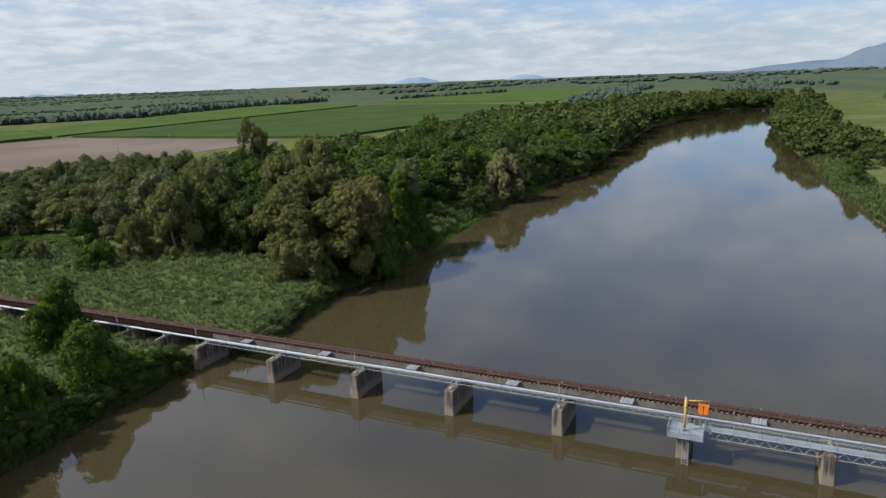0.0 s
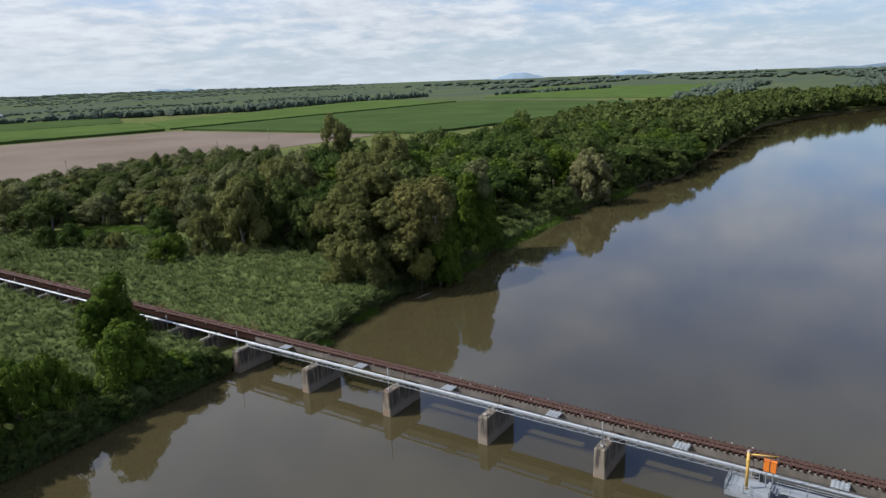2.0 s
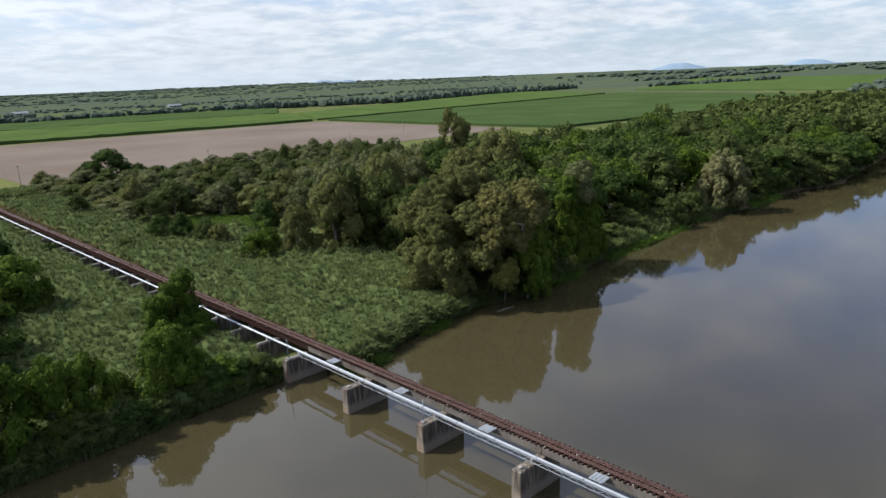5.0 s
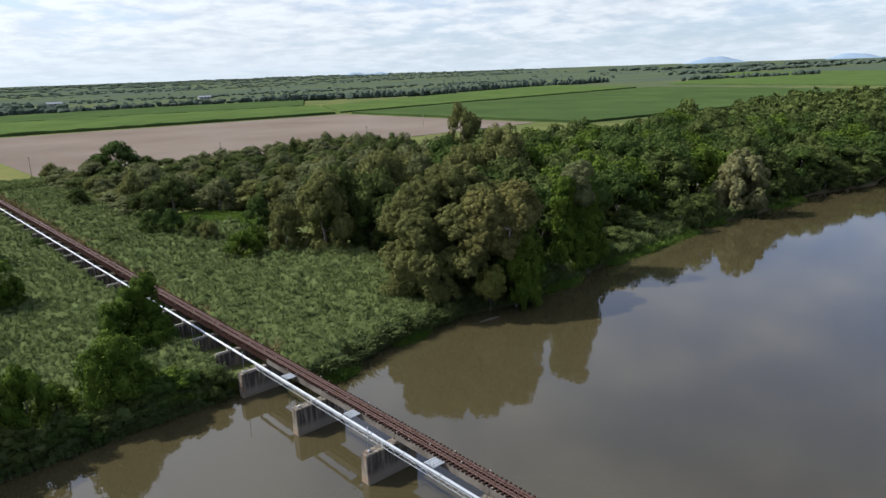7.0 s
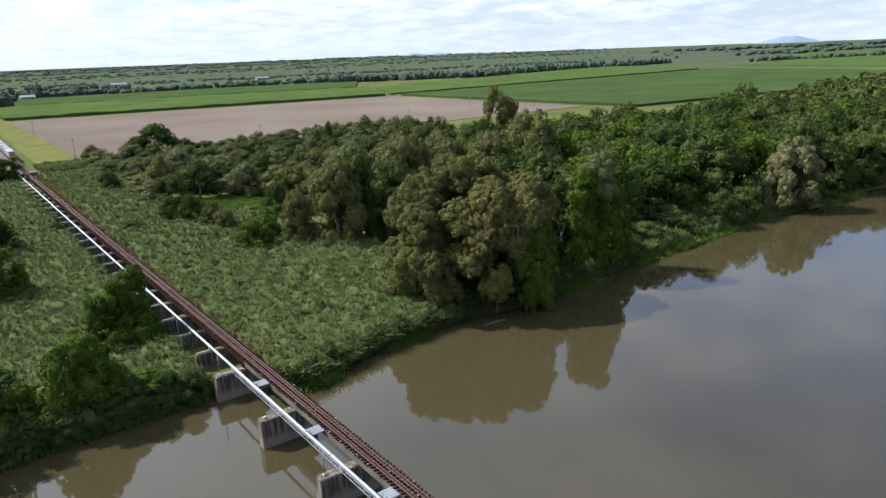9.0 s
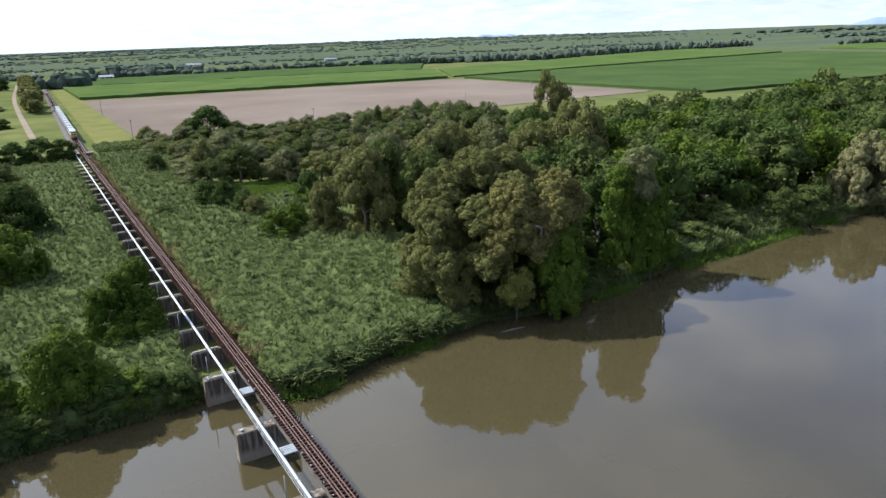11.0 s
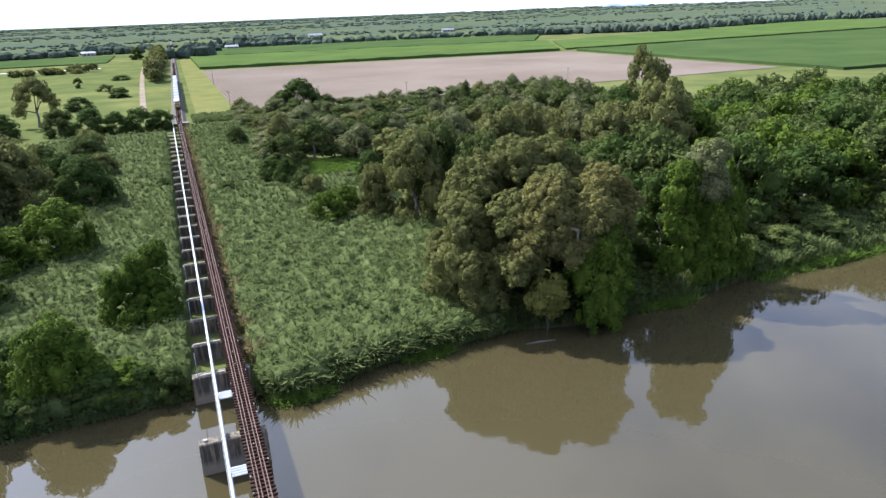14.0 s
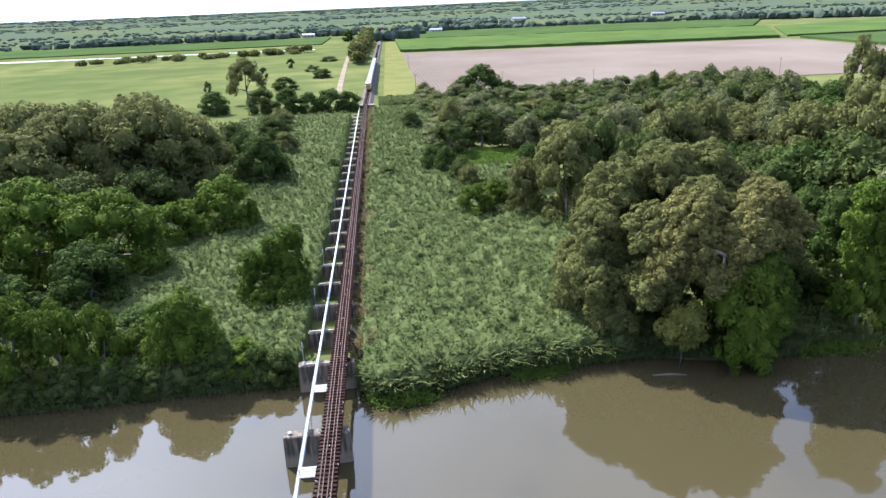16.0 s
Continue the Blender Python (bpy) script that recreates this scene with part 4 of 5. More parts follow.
def far_trees(name, spots, label, material):
    """Far trees: each two ragged low lumps."""
    vs, fs, n0 = [], [], 0
    for x, y, h, w in spots:
        for _ in range(1):
            c = np.array([x + RNG.uniform(-0.4, 0.4) * w, y + RNG.uniform(-0.3, 0.3) * w, float(land(x, y)) + h * 0.42])
            q = ICO_V * np.array([w * 0.55, w * 0.5, h * 0.56]) * RNG.uniform(0.65, 1.3, (len(ICO_V), 1)) + c
            vs.append(q), fs.append(ICO_F + n0)
            n0 += len(q)
    return tagged(mesh_object(name, np.concatenate(vs), np.concatenate(fs), material), label, "woodland", kind="stuff")


for k in range(200):
    fx, fy = RNG.uniform(-1600, 2600), RNG.uniform(1080, 2300)
    spots.append((fx, fy, RNG.uniform(2, 5), RNG.uniform(5, 14)))
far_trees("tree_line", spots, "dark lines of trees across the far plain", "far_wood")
spots = list(strip((-10, 470), (-5, 900), 6.5, 2.5, 14, 10)) + list(strip((-260, 620), (-70, 640), 9, 14, 5, 10)) + list(strip((-120, 640), (-60, 660), 8, 8, 6, 10))
wood("tree_line", spots, "olive trees and scrub beside the farm track and creek", 1.8, 0.6, "leaf_olive")
tufts("bank_reeds", reed_spots(9000, 130, 320, -130, -80, lambda x, y: -0.3 < along(SOUTH_BANK, x) - y < 15), 6, 2.0, 0.16, "reed_green", "light green reeds on the opposite bank", 0.6)
plant("dark", 208, -112, 10, 8, "tree", "small dark tree on the opposite bank")
for x, y, h, w in ((260, -118, 9, 12), (285, -112, 11, 13), (272, -126, 10, 13)):
    plant("wood_mixed", x, y, h, w, "tree", "green tree on the opposite bank")
for x, y, h, w in ((-55, 300, 4, 6), (-90, 330, 4, 6), (-70, 400, 5, 8), (-110, 290, 3.5, 5), (-128, 300, 3.5, 5), (-40, 430, 3, 14), (-95, 262, 3, 9), (-70, 240, 3, 8), (-60, 470, 5, 9)):
    plant("scrub_mixed", x, y, h * 1.5, w * 0.8, "tree", "small spreading tree in the green pasture", "tree", "scattered pasture trees")

# ---- reed beds ----


def east_reeds(x, y):
    inland = y - along(NORTH_BANK, x)
    return inland > 0.3 and x > 2.6 and x < (48 if y < 52 else 26 if y > 102 else 41) and y < 215


def west_reeds(x, y):
    return y - along(NORTH_BANK, x) > 0.3 and x < -3.2 and not (-5.6 < x < -1) and x > -48 and y < 205




def reed_height(x, y):
    """The top of the reed bed over the ground, in mounds."""
    q = noise.noise((x * 0.36, y * 0.36, 3.0)) + 0.55 * noise.noise((x * 0.85, y * 0.85, 9.0)) + 0.3 * noise.noise((x * 2.1, y * 2.1, 5.0))
    return 2.35 + 1.45 * q * (1.0 if q < 0 else 0.7)


def reed_bed(x0, x1, y0, y1, cell, keep, label, blades, long, wide):
    """A thick mounded bed of cane grass: the dense mass, and loose blades that bend over it."""
    xs, ys = np.arange(x0, x1, cell), np.arange(y0, y1, cell)
    gx, gy = np.meshgrid(xs, ys, indexing="ij")
    gx = gx + RNG.uniform(-0.3, 0.3, gx.shape) * cell
    gy = gy + RNG.uniform(-0.3, 0.3, gy.shape) * cell
    inside = np.vectorize(keep)(gx, gy)
    top = np.vectorize(reed_height)(gx, gy)
    z = land(gx, gy) + np.where(inside, top, -0.4)
    verts = np.stack([gx, gy, z], -1).reshape(-1, 3)
    i = np.arange(gx.size).reshape(gx.shape)
    faces = np.stack([i[:-1, :-1], i[1:, :-1], i[1:, 1:], i[:-1, 1:]], -1).reshape(-1, 4)
    faces = faces[inside.reshape(-1)[faces].any(1)]
    tagged(mesh_object("reeds", verts, faces, "reed_green", smooth=True), label, "reeds", kind="stuff")
    # tussocks on a jittered lattice, each a fountain of broad arching blades
    gap = blades
    tx, ty = np.meshgrid(np.arange(x0, x1, gap), np.arange(y0, y1, gap), indexing="ij")
    p = np.stack([tx.ravel(), ty.ravel()], -1) + RNG.uniform(-0.5, 0.5, (tx.size, 2)) * gap
    p = p[np.array([bool(keep(x, y)) for x, y in p])]
    base = land(p[:, 0], p[:, 1]) + np.array([reed_height(x, y) for x, y in p]) - 0.55 + RNG.uniform(-0.45, 0.45, len(p))
    size = RNG.uniform(0.7, 1.25, len(p))
    per = 20
    p, base, size = np.repeat(p, per, 0), np.repeat(base, per), np.repeat(size, per)
    n = len(p)
    a = RNG.uniform(0, 2 * math.pi, n)
    out = np.stack([np.cos(a), np.sin(a)], -1)
    h = long * size * RNG.uniform(0.55, 1.2, n)
    side = np.stack([-out[:, 1], out[:, 0]], -1) * (wide * RNG.uniform(0.6, 1.4, n))[:, None]
    reach = h * RNG.uniform(0.35, 1.0, n)
    put = lambda q, zz: np.concatenate([q, zz[:, None]], -1)
    mid, tip = p + out * (0.42 * reach)[:, None], p + out * reach[:, None]
    v = np.stack([put(p, base), put(mid + side, base + 0.78 * h), put(tip, base + h * RNG.uniform(0.45, 0.98, n)), put(mid - side, base + 0.78 * h)], 1).reshape(-1, 3)
    tagged(mesh_object("reed_blades", v, np.arange(4 * n).reshape(n, 4), "reed_green"), "loose bending blades of the cane grass", "reeds", kind="stuff")


reed_bed(2.4, 50, -4, 64, 0.55, east_reeds, "tall dense green cane grass on the river flat", 0.95, 1.20, 0.065)
reed_bed(2.4, 42, 64, 216, 0.9, east_reeds, "tall dense green cane grass on the river flat", 1.25, 1.35, 0.09)
reed_bed(-50, -3, 1, 100, 0.65, west_reeds, "tall green cane grass west of the bridge", 1.0, 1.20, 0.065)
reed_bed(-50, -3, 100, 206, 1.0, west_reeds, "tall green cane grass west of the bridge", 1.35, 1.35, 0.10)
tufts("reed_edge", reed_spots(10000, 2.5, 60, -4, 8, lambda x, y: -0.3 < y - along(NORTH_BANK, x) < 3.0), 6, 2.5, 0.13, "reed_green", "upright cane grass along the water's edge", 0.75)
tufts("reed_edge", reed_spots(9000, -62, -4, 0, 7, lambda x, y: -0.4 < y - along(NORTH_BANK, x) < 2.6), 5, 1.7, 0.13, "reed_green", "tangled grass along the muddy west bank", 0.6)
tufts("reed_edge", reed_spots(3000, 2.2, 3.6, 3, 215, lambda x, y: True), 7, 1.9, 0.07, "reed_green", "cane grass edge beside the bridge", 0.45)
tufts("dry_reeds", reed_spots(4200, 1.9, 3.9, 3, 215, lambda x, y: True), 6, 2.3, 0.10, "reed_dry", "strip of dry brown grass along the bridge")
tufts("bank_reeds", reed_spots(12000, 54, 160, -2, 24, lambda x, y: -0.2 < y - along(NORTH_BANK, x) < 15), 6, 2.6, 0.12, "reed_green", "dull green reeds along the water's edge")
tufts("bank_grass", reed_spots(16000, 3, 210, -12, 8, lambda x, y: -2.2 < y - along(NORTH_BANK, x) < 0.9 and (x < 12 or 22 < x < 28 or 86 < x < 128 or 168 < x < 190)), 6, 1.5, 0.10, "weed_bright", "bright green water weeds at the bank")
for wx, wy, wl in ((90, 2.6, 5), (103, 2.2, 6), (113, 2.4, 6), (124, 2.0, 5), (140, 3.5, 4), (190, 3.5, 9), (26, -0.2, 3), (8, -4.0, 2.5), (66, -0.6, 5)):
    tufts("water_weeds", [(wx + wl * a, wy + 1.3 * b, 1.0) for a, b in RNG.normal(size=(330, 2)) * 0.5], 6, 1.25, 0.10, "weed_bright", "bright green mat of water weeds at the bank", 0.7)
tufts("clearing_grass", reed_spots(6000, 24, 60, 90, 136, lambda x, y: math.hypot(x - 40, (y - 112) * 0.72) < 15), 6, 0.7, 0.16, "weed_bright", "bright short grass in a clearing")
tufts("field_edge_grass", reed_spots(3500, 5, 70, 236, 258, lambda x, y: x > 6), 6, 2.0, 0.25, "reed_green", "tall grass hedge along the ploughed field")

# ---- railway bridge ----
SPAN = 15.24
PIER_TOP = 3.66
DECK = 4.86
bridge = thing("railway_bridge", pose(0, 0, 0), "long low single-track railway bridge on stained concrete piers", "bridge")


def pier_mesh(x0, x1, thick, foot, top):
    bm = bmesh.new()
    box(bm, x0, 0, foot, x1, thick, top, 0.12, 0.10)
    return bm


water_pier = bpy.data.meshes.new("pier")
bm = pier_mesh(-5.25, 1.72, 1.35, -2.0, PIER_TOP)
bm.to_mesh(water_pier)
bm.free()
water_pier.materials.append(MATERIALS["concrete_stained"])
land_pier = bpy.data.meshes.new("pier")
bm = pier_mesh(-4.9, 1.6, 0.8, -0.5, PIER_TOP - 0.05)
bm.to_mesh(land_pier)
bm.free()
land_pier.materials.append(MATERIALS["concrete_stained"])
cap = bpy.data.meshes.new("pier_cap")
bm = bmesh.new()
box(bm, -4.7, 0.02, PIER_TOP - 0.047, -1.1, 0.32, PIER_TOP + 0.12, 0.03)
bm.to_mesh(cap)
bm.free()
cap.materials.append(MATERIALS["concrete_cap"])
ends = [-SPAN * k for k in range(8)]
lands = [9.4 + 8.75 * k for k in range(25)]
for y in ends + lands:
    p = new("pier", water_pier if y <= 0 else land_pier)
    p.parent, p.location = bridge, (0, y, 0)
    if y >= 0:
        c = new("pier_cap", cap)
        c.parent, c.location = p, (0, 0.25, 0)
    if y <= 0:
        block = bmesh.new()
        box(block, -4.75, 0.45, PIER_TOP - 0.01, -4.35, 0.85, PIER_TOP + 0.22, 0.04)
        part("mast_base", block, "concrete_cap", p)

# girders between the piers: three beams a span
supports = sorted(ends + [0] + lands + [232.0])
girder_meshes = {}
for a, b in zip(supports, supports[1:]):
    length = round(b - a, 2)
    if length < 1:
        continue
    if length not in girder_meshes:
        deep = 0.88 if length > 12 else 0.72
        for x, half in ((-0.84, 0.14), (0.84, 0.14), (0.0, 0.2)):
            me = bpy.data.meshes.new("girder")
            bm = bmesh.new()
            box(bm, x - half, 0.62, DECK - 0.18 - deep, x + half, length + 0.58, DECK - 0.18, 0.03)
            bm.to_mesh(me)
            bm.free()
            # the other beams take the dark sleeper colour as painted shade between sleepers
            me.materials.append(MATERIALS["girder_concrete" if length > 12 and x < 0 else "sleeper_timber_and_gap_shade"])
            girder_meshes.setdefault(length, []).append(me)
    for me in girder_meshes[length]:
        g = new("girder", me)
        g.parent, g.location = bridge, (0, a, 0)
for y in ends[:-1]:
    bed = bmesh.new()
    box(bed, -1.25, 0.2, PIER_TOP, 1.25, 1.2, DECK - 1.06, 0.03)
    part("bearing", bed, "girder_concrete", bridge)
    bridge.children[-1].location.y = y

# sleepers and rails
sleeper_mesh = bpy.data.meshes.new("sleeper")
bm = bmesh.new()
box(bm, -1.06, -0.125, -0.176, 1.06, 0.125, 0.0, 0.012)
bm.to_mesh(sleeper_mesh)
bm.free()
sleeper_mesh.materials.append(MATERIALS["sleeper_timber_and_gap_shade"])
sleeper_y = np.arange(-120, 236, 0.62)
rest_v, rest_f = [], []
SV = np.array([tuple(q.co) for q in sleeper_mesh.vertices])
SF = [list(q.vertices) for q in sleeper_mesh.polygons]
for y in sleeper_y:
    jog = RNG.uniform(-0.05, 0.05)
    if -95 < y < 85:
        s = new("sleeper", sleeper_mesh)
        s.parent, s.location, s.rotation_euler = bridge, (jog, y, DECK), (0, 0, RNG.uniform(-0.02, 0.02))
    else:
        rest_f += [[i + len(rest_v) * len(SV) for i in row] for row in SF]
        rest_v.append(SV + np.array([jog, y, DECK]))
tagged(mesh_object("far_sleeper", np.concatenate(rest_v), rest_f, "sleeper_timber_and_gap_shade", bridge), kind="stuff")


def rail(x, y0, y1, z, bend=0.0, scale=1.0):
    """A flat-bottomed rail; after y = 236 it follows the line's slight bend."""
    prof = [(-0.055, 0), (-0.055, 0.02), (-0.012, 0.035), (-0.012, 0.10), (-0.034, 0.105), (-0.034, 0.14), (0.034, 0.14), (0.034, 0.105), (0.012, 0.10), (0.012, 0.035), (0.055, 0.02), (0.055, 0)]
    ring = lambda y: [(x + bend * max(0, y - 236) + px * scale, y, z + pz * scale) for px, pz in prof]
    verts = ring(y0) + ring(y1)
    n = len(prof)
    faces = [[k, (k + 1) % n, n + (k + 1) % n, n + k] for k in range(n)] + [list(range(n))[::-1], list(range(n, 2 * n))]
    return verts, faces


for x in (-0.57, 0.57):
    mesh_object("rail", *rail(x, -120, 236, DECK), "rail_rust", bridge)
for x in (-0.24, 0.24):
    mesh_object("guard_rail", *rail(x, -120, 232, DECK, 0, 0.85), "rail_rust", bridge)
for k in range(120):
    y = -100 + 2.7 * k + RNG.uniform(-0.6, 0.6)
    bm = bmesh.new()
    box(bm, -0.05, -0.09, 0, 0.05, 0.09, 0.1, 0.02)
    side = (1.0, -0.98, 0.02)[int(RNG.integers(3))]
    plate = part("rail_fastening", bm, "concrete_cap", bridge)
    plate.location = (side + RNG.uniform(-0.04, 0.04), y, DECK)

# masts on every second pier
for k, y in enumerate(ends[:5] + lands[1:8:2]):
    if y <= 0 and k % 2:
        continue
    mast = thing("mast", pose(-4.55, y + 0.65, PIER_TOP + (0.2 if y <= 0 else -0.02)), "thin grey steel mast standing on a bridge pier", "mast", "masts on the piers")
    part("pole", tube(bmesh.new(), [(0, 0, 0), (0, 0, 2.9)], 0.055, 8), "galvanised", mast, smooth=True)
    foot = bmesh.new()
    box(foot, -0.16, -0.16, -0.005, 0.16, 0.16, 0.04, 0.01)
    part("foot_plate", foot, "galvanised", mast)

# water pipe
PIPE_X, PIPE_Z = -2.68, 4.35
pipe = thing("water_pipe", pose(0, 0, 0), "white water pipe running along the bridge", "pipe")
part("pipe_run", tube(bmesh.new(), [(PIPE_X, -125, PIPE_Z), (PIPE_X, 228, PIPE_Z)], 0.17, 14), "pipe_white", pipe, smooth=True)
for y in np.arange(-118, 226, 6.0):
    part("coupling", tube(bmesh.new(), [(PIPE_X, y, PIPE_Z), (PIPE_X, y + 0.22, PIPE_Z)], 0.205, 14), "galvanised", pipe)
for y in ends + lands:
    bm = bmesh.new()
    box(bm, PIPE_X - 0.14, y + 0.4, PIER_TOP - 0.06, PIPE_X + 0.14, y + 0.75, PIPE_Z - 0.14, 0.02)
    part("saddle", bm, "concrete_cap", pipe)


def light_truss(parent, x, z0, z1, y0, y1, bay, r):
    """Two chords with zig-zag lacing between."""
    n = max(2, round((y1 - y0) / bay))
    for z in (z0, z1):
        part("chord", tube(bmesh.new(), [(x, y0, z), (x, y1, z)], r, 6), "galvanised", parent)
    for i in range(n):
        a, m, b = (y0 + (y1 - y0) * q / n for q in (i, i + 0.5, i + 1))
        part("lacing", tube(tube(bmesh.new(), [(x, a, z1), (x, m, z0)], r * 0.7, 5), [(x, m, z0), (x, b, z1)], r * 0.7, 5), "galvanised", parent)


for k in range(5):
    tr = thing("pipe_truss", pose(0, 0, 0), "light galvanised truss carrying the pipe between two piers", "truss", "pipe trusses")
    light_truss(tr, PIPE_X - 0.25, PIPE_Z - 0.62, PIPE_Z - 0.1, -SPAN * (k + 1) + 0.7, -SPAN * k + 0.6, 1.9, 0.035)

# grey steel platforms between pipe and track
for k in range(7):
    y = -7.4 - SPAN * k
    pf = thing("platform", pose(-1.75, y, DECK - 0.2), "small corrugated grey steel refuge platform beside the track", "platform", "refuge platforms")
    waves = [(-0.82 + q * 0.1025, 0.05 if q % 4 in (1, 2) else 0.0) for q in range(17)]
    sv = [(x, wy, wz + dz) for dz in (0.0, 0.02) for wy, wz in waves for x in (-0.86, 0.66)]
    sf = [[o + 2 * q, o + 2 * q + 1, o + 2 * q + 3, o + 2 * q + 2] for o in (0, 34) for q in range(16)]
    sf += [[2 * q + e, 2 * q + 2 + e, 34 + 2 * q + 2 + e, 34 + 2 * q + e] for q in range(16) for e in (0, 1)]
    mesh_object("deck_sheet", sv, sf, "galvanised", pf)
    bm = bmesh.new()
    for yy in (-0.6, 0.6):
        box(bm, -0.84, yy - 0.05, -0.12, 0.66, yy + 0.05, 0.0)
    part("bearer", bm, "galvanised", pf)
    bm = bmesh.new()
    tube(bm, [(-0.84, -0.8, 0), (-0.84, -0.8, 0.0 + 0.5), (-0.84, -0.2, 0.5), (-0.84, -0.2, 0.0)], 0.03, 6)
    part("handrail", bm, "galvanised", pf)

# ---- gauging station and truss walkway on the southern piers ----
walkway = thing("walkway", pose(0, 0, 0), "galvanised steel truss walkway hung beside the bridge", "walkway")
for x in (-4.9, -3.6):
    light_truss(walkway, x, 3.05, 3.95, -120, -78.2, 1.55, 0.05)
for i, y in enumerate(np.arange(-120, -78.3, 1.5)):
    bm = bmesh.new()
    box(bm, -4.9, y, 3.96, -3.6, y + 1.46, 4.0)
    part("deck_plate", bm, "paint_grey", walkway)
for x in (-4.9, -3.6):
    for z in (4.5, 5.0):
        part("handrail", tube(bmesh.new(), [(x, -120, z), (x, -78.2, z)], 0.028, 6), "galvanised", walkway)
    for y in np.arange(-120, -78, 2.6):
        part("stanchion", tube(bmesh.new(), [(x, y, 3.95), (x, y, 5.0)], 0.028, 6), "galvanised", walkway)

station = thing("gauging_station", pose(0, 0, 0), "galvanised steel landing with guard rails and ladder on a bridge pier", "platform")
bm = bmesh.new()
box(bm, -7.0, -77.9, 3.72, -3.7, -73.9, 3.86, 0.01)
part("floor_plate", bm, "paint_grey", station)
for (x0, y0), (x1, y1) in (((-7.0, -77.9), (-7.0, -73.9)), ((-7.0, -73.9), (-3.7, -73.9)), ((-3.7, -73.9), (-3.7, -76.6)), ((-7.0, -77.9), (-5.2, -77.9))):
    for z in (4.3, 4.85):
        part("guard_rail", tube(bmesh.new(), [(x0, y0, z), (x1, y1, z)], 0.035, 6), "galvanised", station)
    for q in (0, 0.34, 0.67, 1):
        part("stanchion", tube(bmesh.new(), [(x0 + (x1 - x0) * q, y0 + (y1 - y0) * q, 3.86), (x0 + (x1 - x0) * q, y0 + (y1 - y0) * q, 4.85)], 0.035, 6), "galvanised", station)
    bm = bmesh.new()
    box(bm, min(x0, x1) - 0.015, min(y0, y1) - 0.015, 3.5, max(x0, x1) + 0.015, max(y0, y1) + 0.015, 4.05)
    part("kick_plate", bm, "galvanised", station)
for yy in (-76.3, -75.6):
    part("ladder_stile", tube(bmesh.new(), [(-6.6, yy, 4.9), (-6.6, yy, -0.6)], 0.05, 6), "galvanised", station)
for z in np.arange(-0.2, 3.6, 0.32):
    part("rung", tube(bmesh.new(), [(-6.6, -76.3, z), (-6.6, -75.6, z)], 0.03, 6), "galvanised", station)
for z in (0.7, 2.0, 3.3):
    part("ladder_tie", tube(bmesh.new(), [(-6.6, -75.95, z), (-5.3, -75.95, z)], 0.04, 6), "galvanised", station)
for k in range(4):
    bm = bmesh.new()
    box(bm, -5.6 + 0.0, -78.6 + 0.26 * k, 3.95 + 0.2 * k, -4.4, -78.35 + 0.26 * k, 3.99 + 0.2 * k)
    part("step", bm, "galvanised", station)

davit = thing("davit_crane", pose(-5.6, -75.7, 3.86), "yellow davit crane with a horizontal arm on the steel landing", "crane")
part("column", tube(bmesh.new(), [(0, 0, 0), (0, 0, 4.1)], 0.15, 12), "paint_yellow", davit, smooth=True)
part("cap", tube(bmesh.new(), [(0, 0, 4.1), (0, 0, 4.3)], [0.18, 0.1], 12), "concrete_cap", davit)
part("arm", tube(bmesh.new(), [(0, 0, 3.85), (1.0, -2.6, 3.75)], [0.09, 0.07], 8), "paint_yellow", davit, smooth=True)
part("brace", tube(bmesh.new(), [(0.02, 0, 3.0), (0.02, 0, 3.25)], 0.2, 12), "paint_yellow", davit)
part("hook_block", tube(bmesh.new(), [(1.0, -2.55, 3.75), (1.0, -2.55, 3.45)], 0.06, 8), "galvanised", davit)
for dy in (0.0, -0.62):
    box_thing = thing("signal_box", pose(-4.75, -77.3 + dy, 3.95), "orange metal equipment box on a post", "box", "orange equipment boxes")
    bm = bmesh.new()
    box(bm, -0.2, -0.26, 1.95, 0.2, 0.26, 3.1, 0.03)
    part("body", bm, "paint_orange", box_thing)
    bm = bmesh.new()
    box(bm, -0.23, -0.29, 3.1, 0.23, 0.29, 3.15, 0.01)
    part("lid", bm, "paint_orange", box_thing)
    part("post", tube(bmesh.new(), [(0, 0, 0.05), (0, 0, 1.95)], 0.05, 8), "galvanised", box_thing)

# ---- line beyond the bridge ----
BEND = 0.016


def line_x(y):
    return BEND * max(0.0, y - 236)


abut = bmesh.new()
box(abut, -4.0, 230, 0.5, 4.0, 234, DECK - 0.15, 0.05)
tagged(part("abutment", abut, "concrete_stained"), "concrete end wall of the bridge", "wall", kind="structure")
ys = np.arange(234, 1500, 14.0)
verts, faces = [], []
for y in ys:
    top, base = DECK - 0.12, float(land(0, y)) - 0.2
    for dx, z in ((-3.3, base), (-1.6, top), (1.6, top), (3.3, base)):
        verts.append((line_x(y) + dx, y, z))
for i in range(len(ys) - 1):
    for j in range(3):
        a = i * 4 + j
        faces.append([a, a + 1, a + 5, a + 4])
tagged(mesh_object("railway_bed", verts, faces, "ballast"), "grey ballast bed of the railway line", "railway", kind="structure")
track = thing("railway_track", pose(0, 0, 0), "rusty single railway track on ballast", "railway track")
for x in (-0.57, 0.57):
    v0, f0 = rail(x, 236, 1480, DECK - 0.02, BEND)
    mesh_object("rail", v0, f0, "rail_rust", track)
rest_v, rest_f = [], []
for y in np.arange(237, 700, 0.7):
    rest_f += [[i + len(rest_v) * len(SV) for i in row] for row in SF]
    rest_v.append(SV + np.array([line_x(y), y, DECK - 0.015]))
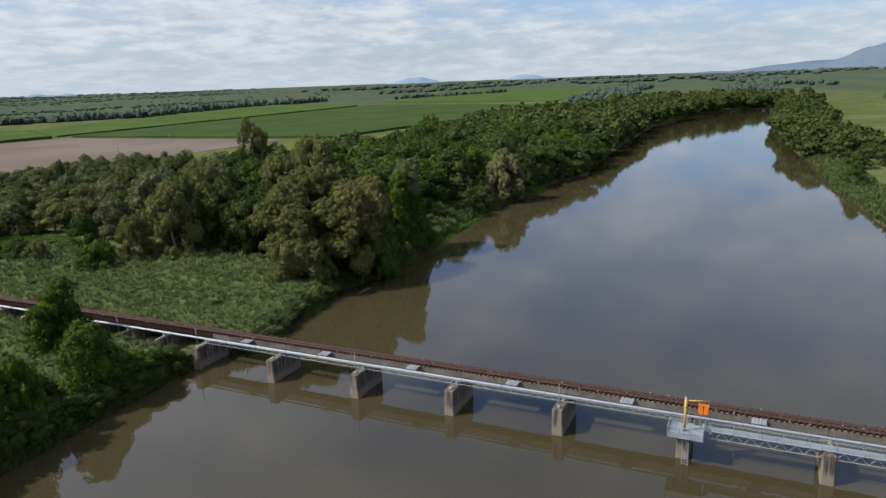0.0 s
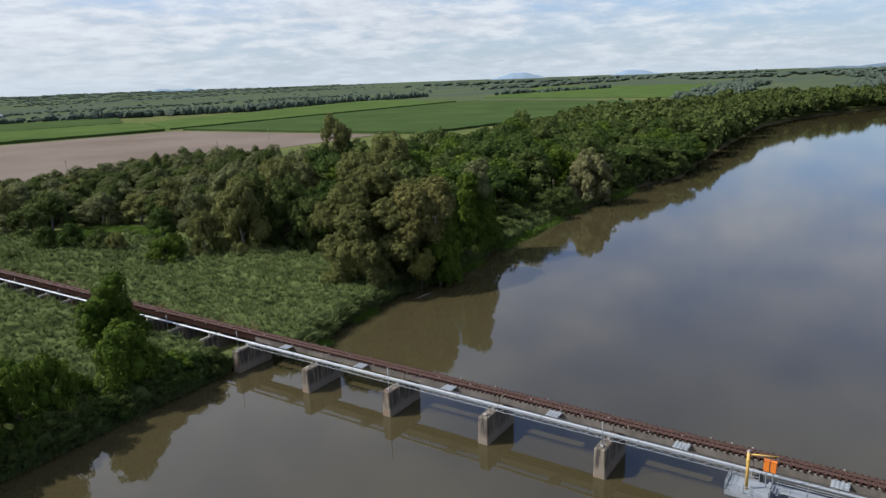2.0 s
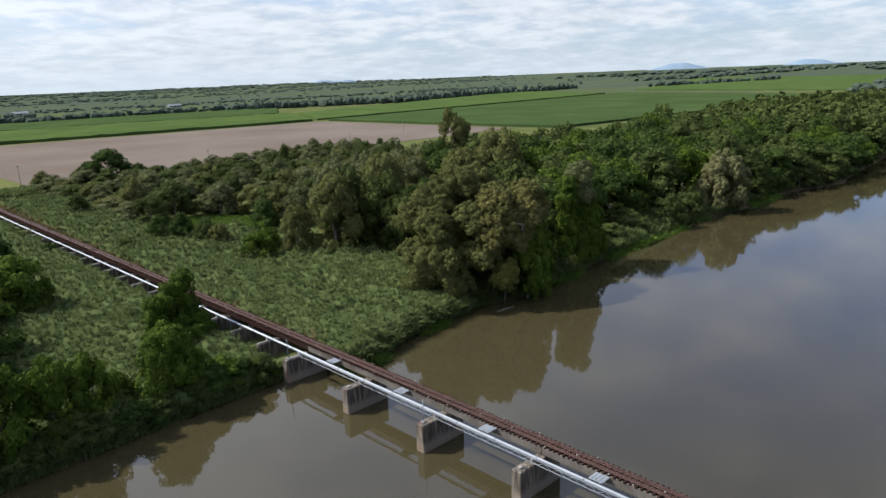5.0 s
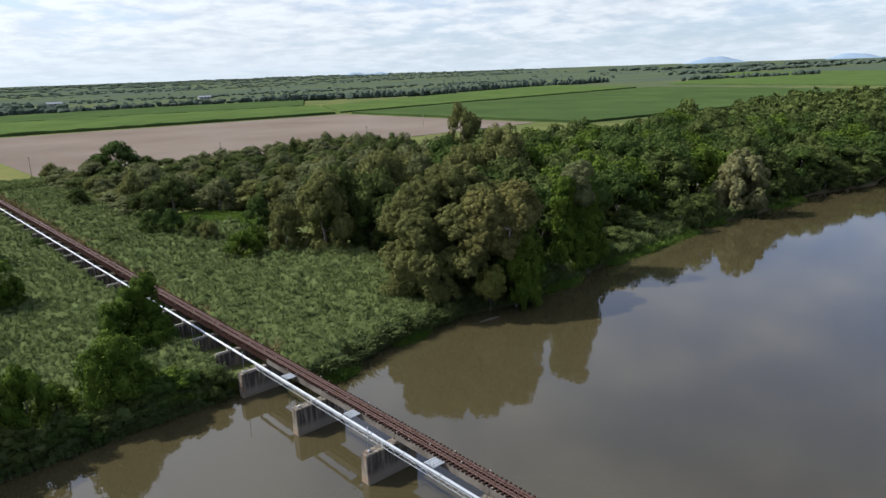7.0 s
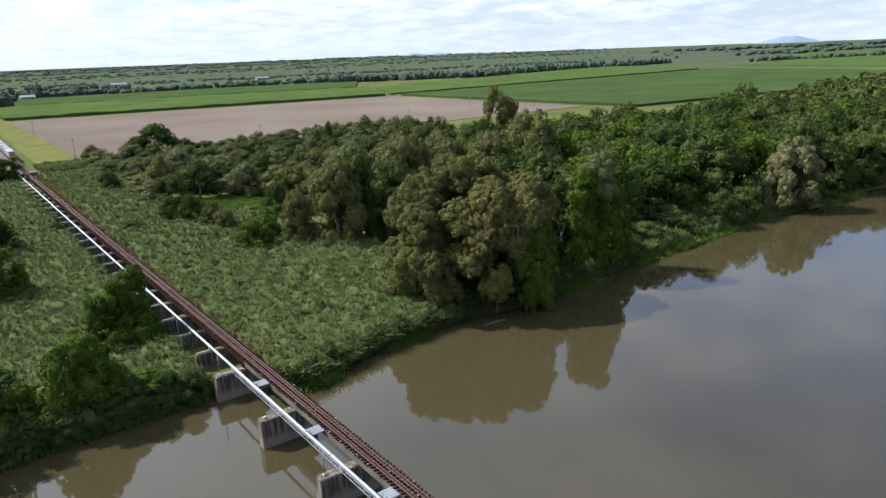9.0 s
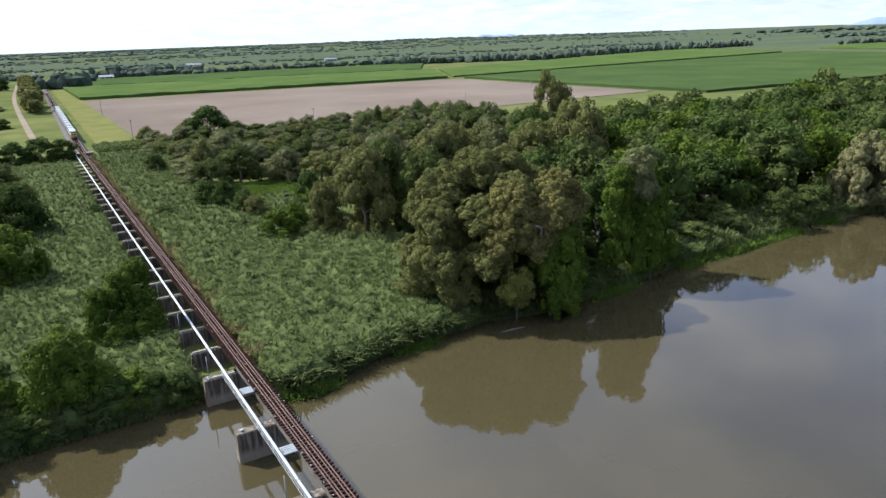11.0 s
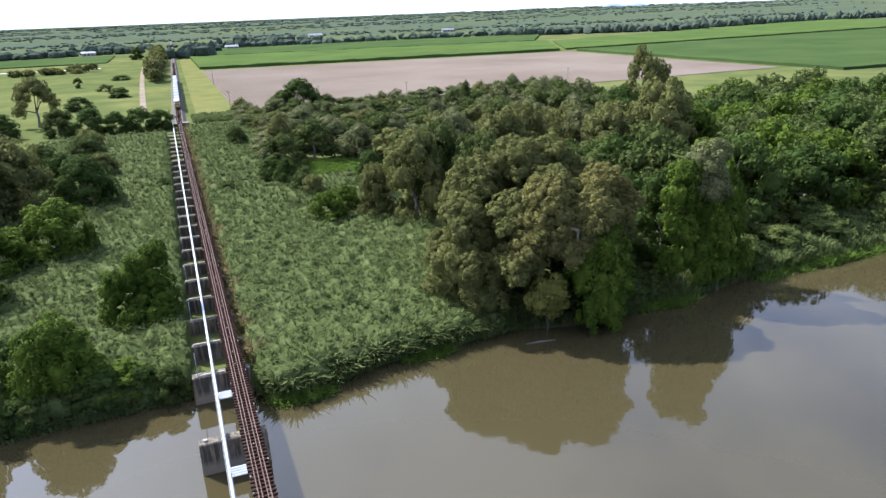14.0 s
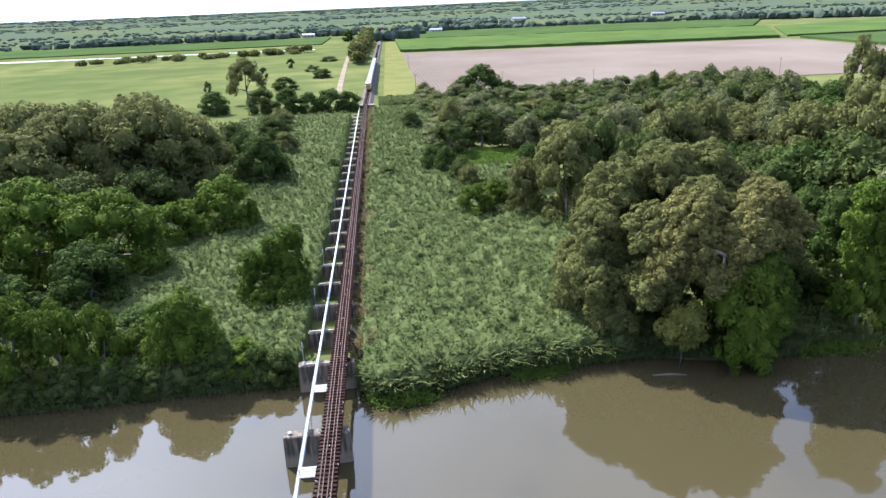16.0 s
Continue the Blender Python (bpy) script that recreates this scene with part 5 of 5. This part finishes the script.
tagged(mesh_object("far_sleeper", np.concatenate(rest_v), rest_f, "sleeper_timber_and_gap_shade", track), kind="stuff")


def bogie(parent, y):
    bm = bmesh.new()
    box(bm, -0.95, y - 1.3, 0.35, 0.95, y + 1.3, 0.75, 0.05)
    b = part("bogie", bm, "wagon_dark", parent)
    for dy in (-0.85, 0.85):
        part("wheel", tube(tube(bmesh.new(), [(-0.62, y + dy, 0.43), (-0.5, y + dy, 0.43)], 0.42, 14), [(0.5, y + dy, 0.43), (0.62, y + dy, 0.43)], 0.42, 14), "rail_rust", b)


def train_pose(y):
    return pose(line_x(y), y, DECK + 0.12, 0, 0, -math.degrees(math.atan(BEND)))


y = 279.0
loco = thing("locomotive", train_pose(y), "yellow and grey diesel locomotive heading a goods train", "train")
bm = bmesh.new()
box(bm, -1.35, 2.4, 1.0, 1.35, 17.6, 3.7, 0.15)
part("body", bm, "paint_grey", loco)
bm = bmesh.new()
box(bm, -1.35, 0.0, 1.0, 1.35, 2.38, 3.1, 0.35)
part("nose", bm, "paint_yellow", loco)
bm = bmesh.new()
box(bm, -1.1, 0.25, 2.5, 1.1, 2.0, 3.75, 0.2)
part("cab_roof", bm, "wagon_white", loco)
for x in (-0.5, 0.5):
    bm = bmesh.new()
    box(bm, x - 0.36, -0.03, 2.1, x + 0.36, 0.1, 2.75, 0.03)
    part("windscreen", bm, "window_dark", loco)
    part("headlight", tube(bmesh.new(), [(x, -0.05, 1.35), (x, 0.1, 1.35)], 0.13, 10), "wagon_white", loco)
bm = bmesh.new()
box(bm, -1.2, 0.1, 0.8, 1.2, 17.5, 1.0, 0.03)
part("underframe", bm, "wagon_dark", loco)
for d in (3.0, 14.6):
    bogie(loco, d)
y += 18.6
wagon = None
for k in range(11):
    m = train_pose(y)
    if wagon is None:
        wagon = thing("container_wagon", m, "flat railway wagon loaded with pale shipping containers", "railway wagon", "wagons of the goods train")
        bm = bmesh.new()
        box(bm, -1.25, 0.3, 0.8, 1.25, 14.2, 1.0, 0.03)
        part("underframe", bm, "wagon_dark", wagon)
        for a, b, mat in ((0.5, 6.9, "wagon_white"), (7.4, 13.8, "paint_grey")):
            bm = bmesh.new()
            box(bm, -1.22, a, 1.0, 1.22, b, 3.5, 0.04)
            part("container", bm, mat, wagon)
        for d in (2.2, 12.2):
            bogie(wagon, d)
    else:
        copy_thing(wagon, m)
    y += 14.8

# signal beside the line, power poles, far houses
sig = thing("signal_post", pose(-3.4, 240, float(land(-3, 240))), "railway signal post with a yellow board beside the line", "signal")
part("post", tube(bmesh.new(), [(0, 0, -0.3), (0, 0, 6.2)], 0.09, 8), "galvanised", sig)
bm = bmesh.new()
box(bm, -0.35, -0.06, 5.2, 0.35, 0.0, 6.2, 0.02)
part("board", bm, "paint_yellow", sig)
for x, y, h in ((24, 266, 10), (66, 262, 10), (110, 258, 9), (300, 320, 9), (27, 420, 9), (210, 268, 9)):
    pl = thing("power_pole", pose(x, y, float(land(x, y))), "thin wooden power pole at the field edge", "pole", "power poles")
    part("post", tube(bmesh.new(), [(0, 0, -0.5), (0, 0, h)], [0.16, 0.11], 8), "dead_wood", pl)
    bm = bmesh.new()
    box(bm, -1.1, -0.06, h - 0.6, 1.1, 0.06, h - 0.45)
    part("crossarm", bm, "dead_wood", pl)


def house(x, y, w, d, h, turn, label):
    hs = thing("house", pose(x, y, float(land(x, y)), 0, 0, turn), label, "house", "far farmhouses")
    bm = bmesh.new()
    box(bm, -w / 2, -d / 2, -0.5, w / 2, d / 2, h)
    part("wall", bm, "house_wall", hs)
    v0 = [(-w / 2 - 0.6, -d / 2 - 0.6, h), (w / 2 + 0.6, -d / 2 - 0.6, h), (w / 2 + 0.6, d / 2 + 0.6, h), (-w / 2 - 0.6, d / 2 + 0.6, h), (-w / 2, 0, h + d * 0.22), (w / 2, 0, h + d * 0.22)]
    mesh_object("roof", v0, [[0, 1, 5, 4], [2, 3, 4, 5], [1, 2, 5], [3, 0, 4], [0, 3, 2, 1]], "roof_sheet", hs)
    for i in range(3):
        bm = bmesh.new()
        box(bm, -w * 0.32 + i * w * 0.27, -d / 2 - 0.06, 1.0, -w * 0.20 + i * w * 0.27, -d / 2 + 0.05, h - 0.6)
        part("window", bm, "window_dark", hs)


for x, y, w, d, h, turn in ((149, 1096, 22, 13, 4, 10), (283, 1330, 26, 14, 5, 5), (547, 1290, 24, 12, 4, -8), (963, 900, 24, 12, 5, -30), (92, 984, 18, 11, 4, 0), (-95, 1010, 18, 10, 4, 0), (1650, -60, 26, 10, 5, 60)):
    house(x, y, w, d, h, turn, "low farmhouse with a pale sheet-metal roof")

# driftwood log in the shallows
lg = thing("log", pose(41.5, -3.4, 0.0, 0, 0, -12), "dark waterlogged branch in the shallows", "log")
part("stem", tube(bmesh.new(), [(-2, 0, 0), (0, 0.2, 0.1), (2.2, -0.1, 0.25)], [0.12, 0.15, 0.07], 8), "bark", lg, smooth=True)
